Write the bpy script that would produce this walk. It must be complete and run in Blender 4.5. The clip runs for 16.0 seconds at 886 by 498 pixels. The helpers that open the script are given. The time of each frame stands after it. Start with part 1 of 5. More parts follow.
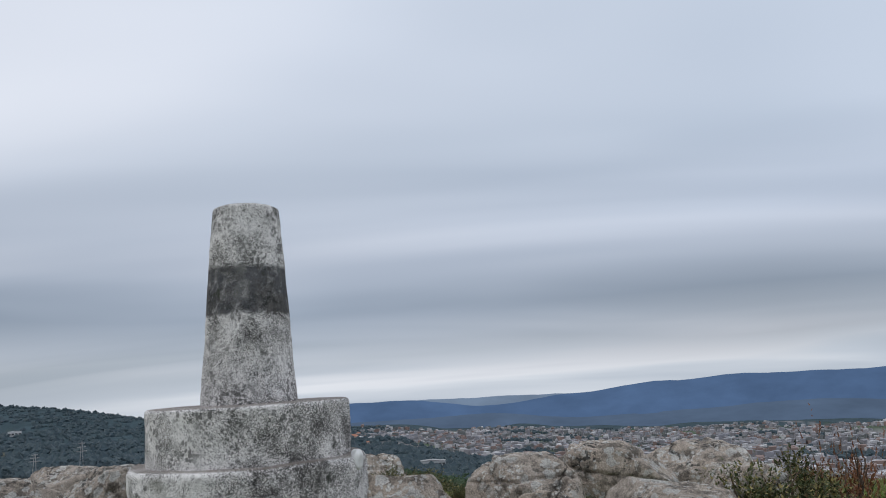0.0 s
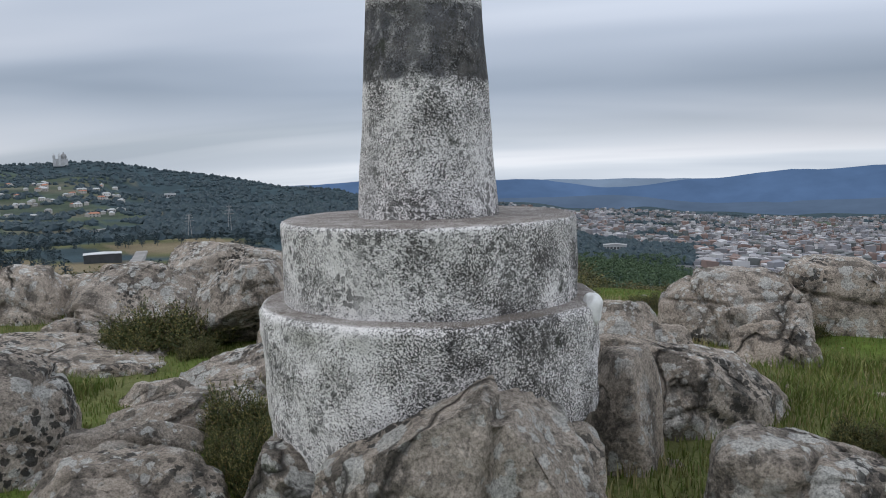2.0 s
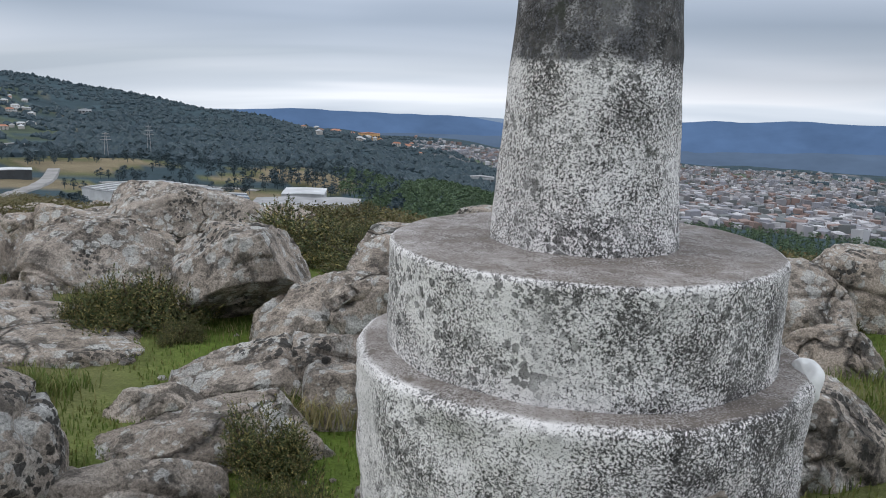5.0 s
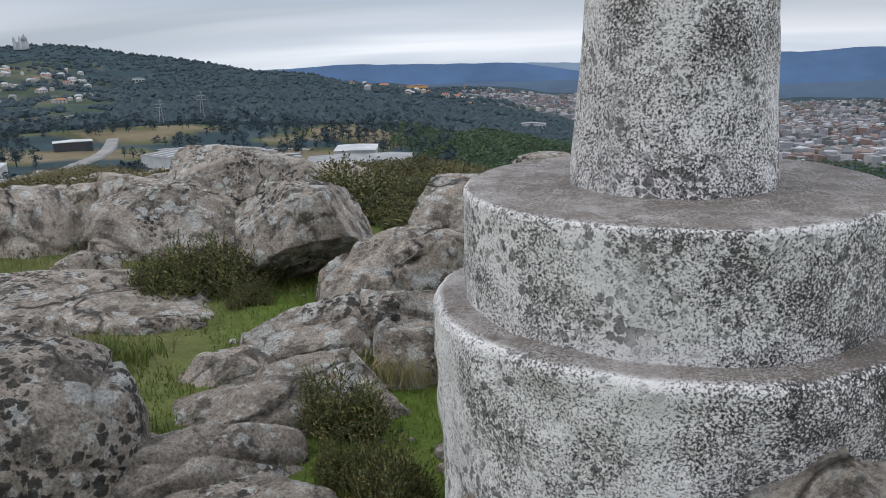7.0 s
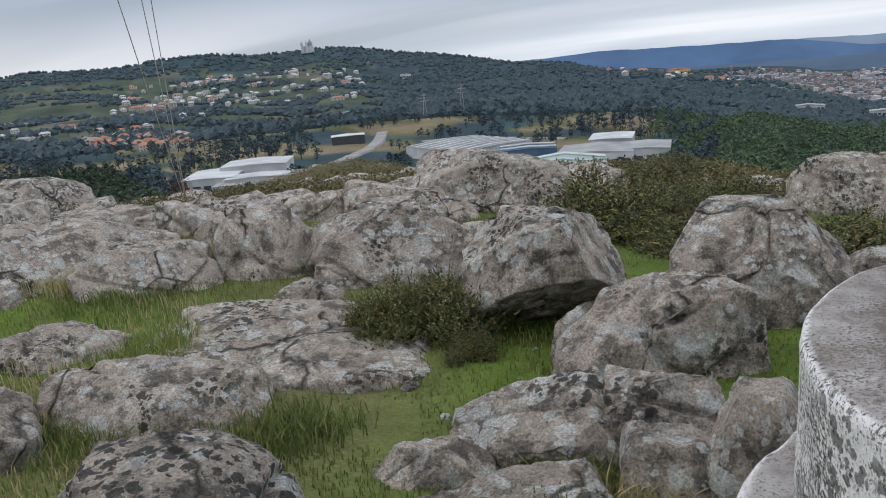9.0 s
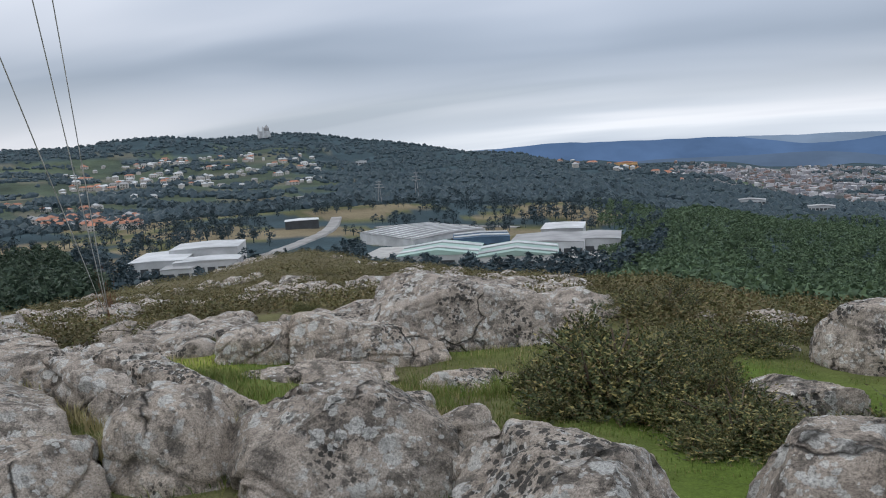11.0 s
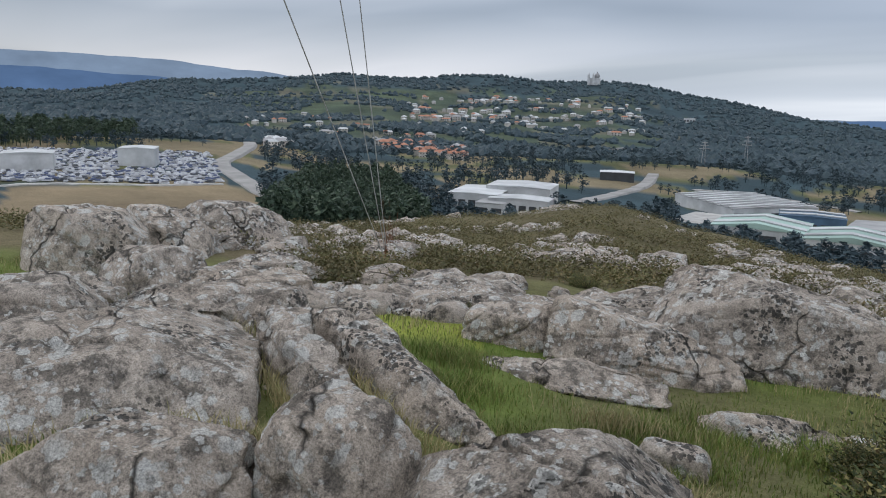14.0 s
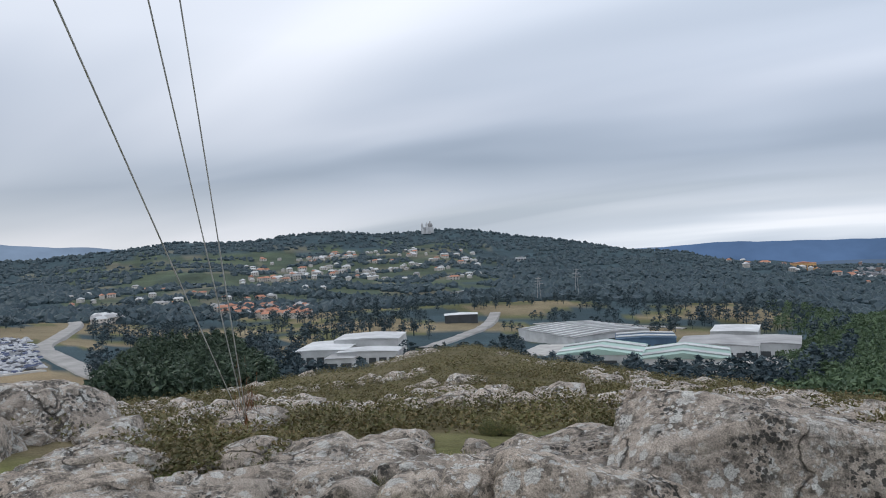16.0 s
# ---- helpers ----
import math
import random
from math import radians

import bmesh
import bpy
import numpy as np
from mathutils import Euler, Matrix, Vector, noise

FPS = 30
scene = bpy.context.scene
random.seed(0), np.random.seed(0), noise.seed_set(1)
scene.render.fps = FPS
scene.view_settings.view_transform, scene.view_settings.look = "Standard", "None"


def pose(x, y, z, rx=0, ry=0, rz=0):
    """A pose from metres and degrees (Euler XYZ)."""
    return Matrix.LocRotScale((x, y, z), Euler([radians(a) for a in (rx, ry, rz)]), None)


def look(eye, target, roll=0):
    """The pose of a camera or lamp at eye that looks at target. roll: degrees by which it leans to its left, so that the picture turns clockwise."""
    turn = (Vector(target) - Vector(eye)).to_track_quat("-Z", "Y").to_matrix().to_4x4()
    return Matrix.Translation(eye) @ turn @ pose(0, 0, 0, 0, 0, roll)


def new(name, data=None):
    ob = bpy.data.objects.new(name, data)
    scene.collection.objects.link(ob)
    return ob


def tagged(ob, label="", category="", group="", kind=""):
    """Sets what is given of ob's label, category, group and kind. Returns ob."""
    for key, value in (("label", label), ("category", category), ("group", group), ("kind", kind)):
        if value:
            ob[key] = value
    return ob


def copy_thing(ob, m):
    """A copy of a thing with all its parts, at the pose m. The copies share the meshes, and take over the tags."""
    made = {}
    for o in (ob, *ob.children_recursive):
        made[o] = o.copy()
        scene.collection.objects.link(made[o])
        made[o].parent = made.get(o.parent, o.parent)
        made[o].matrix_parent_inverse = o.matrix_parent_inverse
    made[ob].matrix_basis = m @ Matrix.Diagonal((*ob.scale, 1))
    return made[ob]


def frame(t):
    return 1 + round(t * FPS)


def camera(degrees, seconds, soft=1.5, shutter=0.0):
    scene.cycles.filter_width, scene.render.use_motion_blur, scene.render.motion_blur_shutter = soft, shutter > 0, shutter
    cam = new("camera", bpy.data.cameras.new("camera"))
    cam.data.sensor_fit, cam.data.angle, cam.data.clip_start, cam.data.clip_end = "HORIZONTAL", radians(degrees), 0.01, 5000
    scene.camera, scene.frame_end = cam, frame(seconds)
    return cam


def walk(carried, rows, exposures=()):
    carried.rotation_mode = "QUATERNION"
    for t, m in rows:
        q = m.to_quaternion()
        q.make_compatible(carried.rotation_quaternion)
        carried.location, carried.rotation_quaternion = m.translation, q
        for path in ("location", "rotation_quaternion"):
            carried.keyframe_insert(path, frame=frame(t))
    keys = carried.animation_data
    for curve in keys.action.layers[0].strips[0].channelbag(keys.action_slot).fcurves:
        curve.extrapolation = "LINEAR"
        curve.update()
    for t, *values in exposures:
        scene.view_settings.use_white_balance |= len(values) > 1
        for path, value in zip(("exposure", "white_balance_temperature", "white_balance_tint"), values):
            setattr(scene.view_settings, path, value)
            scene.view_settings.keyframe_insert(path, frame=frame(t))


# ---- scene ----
cam = camera(58.5, 16.0, 1.0)
PATH = [
    (0, (1.459, -4.889, 1.003), (1.373, -2.915, 1.316), -3.5),
    (0.5, (1.247, -4.491, 1.081), (1.124, -2.51, 1.328), -4.4),
    (1, (1.077, -4.099, 1.105), (0.843, -2.113, 1.154), -7.0),
    (1.5, (0.845, -3.575, 1.002), (0.599, -1.59, 1.02), -1.7),
    (2, (0.746, -3.199, 1.133), (0.327, -1.257, 0.905), -1.5),
    (2.5, (0.649, -3.036, 1.149), (0.182, -1.105, 0.917), -1.6),
    (3, (0.496, -3.037, 1.17), (0.026, -1.116, 0.874), -0.6),
    (3.2, (0.441, -2.981, 1.166), (-0.031, -1.061, 0.864), -0.1),
    (5.3, (-0.174, -2.443, 1.358), (-0.387, -0.495, 0.964), 2.0),
    (5.5, (-0.174, -2.429, 1.372), (-0.387, -0.478, 0.984), 1.9),
    (6, (-0.16, -2.435, 1.488), (-0.384, -0.453, 1.343), 1.1),
    (6.5, (-0.145, -2.434, 1.421), (-0.384, -0.468, 1.145), 0.1),
    (7, (-0.234, -2.36, 1.314), (-0.595, -0.46, 0.803), -1.6),
    (7.5, (-0.309, -2.249, 1.328), (-0.895, -0.393, 0.867), -2.5),
    (8, (-0.308, -1.831, 1.329), (-1.111, -0.067, 0.838), -2.6),
    (8.2, (-0.31, -1.723, 1.38), (-1.189, -0.005, 0.854), -3.3),
    (10.3, (-1.247, -0.224, 1.34), (-2.228, 1.453, 0.864), -5.5),
    (10.5, (-1.353, -0.027, 1.439), (-2.261, 1.698, 0.994), -4.6),
    (11, (-1.449, 0.189, 1.666), (-2.303, 1.973, 1.366), -3.5),
    (11.5, (-1.549, 0.542, 1.634), (-2.509, 2.266, 1.314), -4.0),
    (12, (-1.676, 0.708, 1.803), (-2.723, 2.386, 1.506), -2.5),
    (12.5, (-1.771, 0.759, 1.804), (-2.817, 2.442, 1.537), 1.4),
    (13, (-1.846, 0.994, 1.727), (-3.077, 2.552, 1.483), 1.8),
    (13.5, (-1.956, 1.498, 1.691), (-3.438, 2.782, 1.301), 0.3),
    (14, (-2.172, 1.706, 1.65), (-3.624, 3.018, 1.238), 1.7),
    (14.5, (-2.411, 1.905, 1.575), (-3.825, 3.257, 1.161), 3.0),
    (15, (-2.872, 2.281, 1.217), (-4.308, 3.656, 1.005), 3.2),
    (15.5, (-3.47, 2.624, 1.227), (-4.715, 4.17, 0.983), 2.3),
    (16, (-3.831, 2.782, 1.236), (-5.024, 4.387, 1.2), -3.0),
]
walk(cam, [(t, look(eye, target, roll)) for t, eye, target, roll in PATH], exposures=((0.0, -0.3, 6450, 11), (1.6, -0.2, 6450, 11), (2.6, 0.0, 6450, 11), (5.3, 0.08, 6450, 11), (5.6, 0.05, 6450, 11), (6.1, -0.22, 6450, 11), (6.5, -0.38, 6450, 11), (7.0, 0.0, 6450, 11), (16.0, 0.0, 6450, 11)))


# ---- light ----
world = bpy.data.worlds.new("overcast_sky")
scene.world = world
world.use_nodes = True


def build_sky():
    nt = world.node_tree
    n, ln = nt.nodes, nt.links
    n.clear()
    out = n.new("ShaderNodeOutputWorld")
    bg = n.new("ShaderNodeBackground")
    sky = n.new("ShaderNodeTexSky")
    sky.sky_type, sky.sun_disc = "NISHITA", False
    sky.sun_elevation, sky.sun_rotation = radians(42), radians(-95)
    tc = n.new("ShaderNodeTexCoord")
    sep = n.new("ShaderNodeSeparateXYZ")
    ln.new(tc.outputs["Generated"], sep.inputs[0])
    # the cloud sheet: long bands, seen flatter towards the horizon
    den = n.new("ShaderNodeMath")
    den.operation = "ADD"
    den.inputs[1].default_value = 0.16
    ln.new(sep.outputs["Z"], den.inputs[0])
    inv = n.new("ShaderNodeMath")
    inv.operation = "DIVIDE"
    inv.inputs[0].default_value = 1.0
    ln.new(den.outputs[0], inv.inputs[1])
    vm = n.new("ShaderNodeVectorMath")
    vm.operation = "SCALE"
    ln.new(tc.outputs["Generated"], vm.inputs[0])
    ln.new(inv.outputs[0], vm.inputs["Scale"])
    mp = n.new("ShaderNodeMapping")
    mp.inputs["Rotation"].default_value = (0, 0, radians(-12))
    mp.inputs["Scale"].default_value = (0.34, 0.85, 0.4)
    mp.inputs["Location"].default_value = (3.1, 0.35, 0)
    ln.new(vm.outputs[0], mp.inputs[0])
    nz = n.new("ShaderNodeTexNoise")
    nz.inputs["Scale"].default_value = 0.8
    nz.inputs["Detail"].default_value = 3.2
    nz.inputs["Roughness"].default_value = 0.40
    nz.inputs["Distortion"].default_value = 0.5
    ln.new(mp.outputs[0], nz.inputs["Vector"])
    cr = n.new("ShaderNodeValToRGB")
    e = cr.color_ramp.elements
    e[0].position, e[0].color = 0.30, (0.42, 0.48, 0.565, 1)
    e[1].position, e[1].color = 0.66, (0.8, 0.835, 0.9, 1)
    m1 = cr.color_ramp.elements.new(0.47)
    m1.color = (0.58, 0.635, 0.72, 1)
    ln.new(nz.outputs["Fac"], cr.inputs[0])
    # height above the horizon: a pale gap under the sheet, a grey bank over it, lighter again overhead
    hr = n.new("ShaderNodeValToRGB")
    h = hr.color_ramp.elements
    h[0].position, h[0].color = 0.0, (0.98, 1.0, 1.0, 1)
    h[1].position, h[1].color = 1.0, (1.42, 1.42, 1.4, 1)
    for p, c in ((0.012, (1.05, 1.05, 1.04, 1)), (0.035, (0.88, 0.9, 0.93, 1)), (0.075, (0.62, 0.665, 0.73, 1)), (0.15, (0.82, 0.84, 0.88, 1)), (0.26, (1.16, 1.16, 1.16, 1)), (0.42, (1.2, 1.2, 1.2, 1)), (0.62, (1.24, 1.24, 1.23, 1))):
        hr.color_ramp.elements.new(p).color = c
    wob = n.new("ShaderNodeMath")
    wob.operation = "MULTIPLY_ADD"
    wob.inputs[1].default_value = 0.10
    wob.inputs[2].default_value = -0.05
    ln.new(nz.outputs["Fac"], wob.inputs[0])
    wsum = n.new("ShaderNodeMath")
    wsum.operation = "ADD"
    ln.new(sep.outputs["Z"], wsum.inputs[0])
    ln.new(wob.outputs[0], wsum.inputs[1])
    ln.new(wsum.outputs[0], hr.inputs[0])
    mul = n.new("ShaderNodeMix")
    mul.data_type, mul.blend_type = "RGBA", "MULTIPLY"
    mul.inputs[0].default_value = 1.0
    ln.new(cr.outputs[0], mul.inputs[6])
    ln.new(hr.outputs[0], mul.inputs[7])
    # a little of the clear sky above shines through
    sc = n.new("ShaderNodeVectorMath")
    sc.operation = "SCALE"
    sc.inputs["Scale"].default_value = 0.012
    ln.new(sky.outputs[0], sc.inputs[0])
    add = n.new("ShaderNodeVectorMath")
    add.operation = "ADD"
    east = n.new("ShaderNodeVectorMath")
    east.operation = "DOT_PRODUCT"
    east.inputs[1].default_value = (0.28, 0.03, 0.0)
    ln.new(tc.outputs["Generated"], east.inputs[0])
    lean = n.new("ShaderNodeMath")
    lean.operation = "ADD"
    lean.inputs[1].default_value = 1.1
    ln.new(east.outputs["Value"], lean.inputs[0])
    # a grey bank of cloud low in the east
    low = n.new("ShaderNodeValToRGB")
    l = low.color_ramp.elements
    l[0].position, l[0].color = 0.0, (0.45, 0.45, 0.45, 1)
    l[1].position, l[1].color = 0.17, (0, 0, 0, 1)
    l.new(0.03).color = (1, 1, 1, 1)
    l.new(0.10).color = (0.75, 0.75, 0.75, 1)
    ln.new(wsum.outputs[0], low.inputs[0])
    reach = n.new("ShaderNodeMapRange")
    reach.inputs["From Min"].default_value, reach.inputs["From Max"].default_value = -0.25, 0.35
    reach.inputs["To Min"].default_value, reach.inputs["To Max"].default_value = 0.0, 0.42
    ln.new(sep.outputs["X"], reach.inputs["Value"])
    bank = n.new("ShaderNodeMath")
    bank.operation = "MULTIPLY"
    ln.new(low.outputs[0], bank.inputs[0])
    ln.new(reach.outputs[0], bank.inputs[1])
    thin = n.new("ShaderNodeMath")
    thin.operation = "SUBTRACT"
    ln.new(lean.outputs[0], thin.inputs[0])
    ln.new(bank.outputs[0], thin.inputs[1])
    side = n.new("ShaderNodeVectorMath")
    side.operation = "SCALE"
    ln.new(mul.outputs[2], side.inputs[0])
    ln.new(thin.outputs[0], side.inputs["Scale"])
    ln.new(side.outputs[0], add.inputs[0])
    ln.new(sc.outputs[0], add.inputs[1])
    ln.new(add.outputs[0], bg.inputs["Color"])
    bg.inputs["Strength"].default_value = 1.0
    ln.new(bg.outputs[0], out.inputs[0])


build_sky()
sun = new("sun", bpy.data.lights.new("sun", "SUN"))
sun.data.energy, sun.data.angle, sun.data.color = 0.75, radians(16), (1.0, 0.97, 0.93)
sun.matrix_world = look((-55, -8, 52), (0, 0, 0))


# ---- materials ----
class Nodes:
    """A short way to write a node material."""

    def __init__(self, name, rough=0.9, spec=0.25):
        self.m = bpy.data.materials.new(name)
        self.m.use_nodes = True
        self.t = self.m.node_tree
        self.b = self.t.nodes["Principled BSDF"]
        self.b.inputs["Roughness"].default_value = rough
        self.b.inputs["Specular IOR Level"].default_value = spec

    def node(self, kind, **sock):
        n = self.t.nodes.new("ShaderNode" + kind)
        for k, v in sock.items():
            n.inputs[k].default_value = v
        return n

    def link(self, a, b):
        self.t.links.new(a, b)

    def coords(self, kind="Object"):
        return self.node("TexCoord").outputs[kind]

    def place(self):
        return self.node("NewGeometry").outputs["Position"]

    def noise(self, scale, detail=4, rough=0.55, vec=None, dist=0.0):
        n = self.node("TexNoise", Scale=scale, Detail=detail, Roughness=rough, Distortion=dist)
        self.link(vec or self.place(), n.inputs["Vector"])
        return n.outputs["Fac"]

    def shifted(self, d):
        n = self.node("Mapping")
        n.inputs["Location"].default_value = (d, d * 1.7, d * 0.6)
        self.link(self.place(), n.inputs[0])
        return n.outputs[0]

    def ramp(self, fac, *stops):
        n = self.node("ValToRGB")
        e = n.color_ramp.elements
        e[0].position, e[1].position = stops[0][0], stops[-1][0]
        for i, (p, c) in enumerate(stops):
            c = (c, c, c) if isinstance(c, (int, float)) else c
            el = e[0] if i == 0 else e[len(e) - 1] if i == len(stops) - 1 else e.new(p)
            el.color = (*c, 1)
        self.link(fac, n.inputs[0])
        return n.outputs[0]

    def mix(self, fac, a, b, blend="MIX"):
        n = self.node("Mix")
        n.data_type, n.blend_type = "RGBA", blend
        for s, v in ((0, fac), (6, a), (7, b)):
            if isinstance(v, bpy.types.NodeSocket):
                self.link(v, n.inputs[s])
            elif s:
                n.inputs[s].default_value = (*v, 1)
            else:
                n.inputs[0].default_value = v
        return n.outputs[2]

    def math(self, op, a, b):
        n = self.node("Math")
        n.operation = op
        for i, v in enumerate((a, b)):
            if isinstance(v, bpy.types.NodeSocket):
                self.link(v, n.inputs[i])
            else:
                n.inputs[i].default_value = v
        return n.outputs[0]

    def bump(self, height, strength, distance):
        n = self.node("Bump", Strength=strength, Distance=distance)
        self.link(height, n.inputs["Height"])
        old = self.b.inputs["Normal"].links
        if old:
            self.link(old[0].from_socket, n.inputs["Normal"])
        self.link(n.outputs[0], self.b.inputs["Normal"])

    def done(self, colour):
        if isinstance(colour, bpy.types.NodeSocket):
            self.link(colour, self.b.inputs["Base Color"])
        else:
            self.b.inputs["Base Color"].default_value = (*colour, 1)
        return self.m


def spots(k, scale, most, warp, seed):
    """Round patches of uneven size: 1 inside, 0 between."""
    v = k.node("TexVoronoi", Scale=scale, Randomness=1.0)
    n = k.node("TexNoise", Scale=scale * 1.7, Detail=4.0, Roughness=0.65)
    k.link(k.shifted(seed), n.inputs["Vector"])
    mul = k.node("VectorMath")
    mul.operation = "SCALE"
    mul.inputs["Scale"].default_value = warp / scale
    k.link(n.outputs["Color"], mul.inputs[0])
    add = k.node("VectorMath")
    add.operation = "ADD"
    k.link(k.shifted(seed), add.inputs[0])
    k.link(mul.outputs[0], add.inputs[1])
    k.link(add.outputs[0], v.inputs["Vector"])
    sep = k.node("SeparateColor")
    k.link(v.outputs["Color"], sep.inputs[0])
    room = k.math("SUBTRACT", k.math("MULTIPLY", sep.outputs[0], most), v.outputs["Distance"])
    return k.ramp(room, (0.0, 0.0), (0.035, 1.0))


def granite(name="weathered_granite", rust=False, lichen=0.0):
    k = Nodes(name)
    tint = k.node("ObjectInfo").outputs["Random"]
    base = k.ramp(k.noise(1.3, 6, 0.62), (0.3, (0.275, 0.23, 0.188)), (0.5, (0.40, 0.345, 0.292)), (0.7, (0.50, 0.445, 0.388)))
    base = k.mix(0.4, base, k.ramp(tint, (0.0, (0.30, 0.258, 0.216)), (0.5, (0.40, 0.343, 0.286)), (1.0, (0.45, 0.372, 0.295))))
    # a thin grey crust, thicker in places
    crust = k.ramp(k.noise(5.0, 10, 0.76), (0.485, 0.0), (0.57, 0.8))
    base = k.mix(crust, base, (0.095, 0.085, 0.073))
    # rosettes of pale lichen and crowds of black ones
    pale = k.math("MULTIPLY", spots(k, 8.0, 0.62, 0.9, 4.0), k.ramp(k.noise(1.9, 4, vec=k.shifted(2.0)), (0.42 - lichen, 0.0), (0.52 - lichen, 0.85)))
    base = k.mix(pale, base, (0.5, 0.495, 0.465))
    small = k.math("MULTIPLY", spots(k, 21.0, 0.6, 0.8, 6.0), k.ramp(k.noise(2.4, 4, vec=k.shifted(5.0)), (0.46, 0.0), (0.56, 0.8)))
    base = k.mix(small, base, (0.54, 0.535, 0.505))
    black = k.math("MULTIPLY", spots(k, 24.0, 0.8, 1.1, 9.0), k.ramp(k.noise(1.9, 5, vec=k.shifted(9.0)), (0.52 - lichen, 0.0), (0.60 - lichen, 0.9)))
    base = k.mix(black, base, (0.04, 0.039, 0.036))
    grain = k.noise(75, 7, 0.85)
    base = k.mix(0.85, base, k.ramp(grain, (0.38, 0.3), (0.5, 1.0), (0.62, 1.6)), "MULTIPLY")
    # rain streaks down steep faces
    run = k.node("Mapping")
    run.inputs["Scale"].default_value = (6, 6, 0.6)
    k.link(k.place(), run.inputs[0])
    base = k.mix(0.5, base, k.ramp(k.noise(1.0, 5, 0.65, vec=run.outputs[0]), (0.38, 0.65), (0.62, 1.15)), "MULTIPLY")
    if rust:
        base = k.mix(k.ramp(k.noise(3.0, 5), (0.3, 0.9), (0.62, 0.25)), base, (0.22, 0.10, 0.06))
    # bedding that lies at a slant through the whole hill
    lie = k.node("Mapping")
    lie.inputs["Rotation"].default_value = (radians(18), radians(-14), radians(35))
    lie.inputs["Scale"].default_value = (0.9, 4.0, 8.0)
    k.link(k.place(), lie.inputs[0])
    bed = k.noise(1.5, 7, 0.66, vec=lie.outputs[0])
    base = k.mix(0.5, base, k.ramp(bed, (0.34, 0.5), (0.43, 1.0), (0.62, 1.15)), "MULTIPLY")
    k.bump(bed, 0.8, 0.03)
    k.bump(k.noise(9, 8, 0.74), 0.9, 0.035)
    k.bump(k.noise(26, 6, 0.7), 0.8, 0.012)
    k.bump(grain, 0.9, 0.009)
    # running cracks
    v = k.node("TexVoronoi", Scale=0.8)
    v.feature = "DISTANCE_TO_EDGE"
    warp = k.node("VectorMath")
    warp.operation = "ADD"
    nv = k.node("TexNoise", Scale=1.3, Detail=5.0)
    k.link(k.place(), nv.inputs["Vector"])
    k.link(k.place(), warp.inputs[0])
    k.link(nv.outputs["Color"], warp.inputs[1])
    k.link(warp.outputs[0], v.inputs["Vector"])
    crack = k.ramp(k.math("ADD", v.outputs["Distance"], k.ramp(k.noise(0.8, 3), (0.38, 0.05), (0.52, 0.0))), (0.0, 0.0), (0.018, 1.0))
    base = k.mix(crack, k.mix(0.9, base, (0.05, 0.046, 0.04)), base)
    k.bump(crack, 0.9, 0.05)
    return k.done(base)


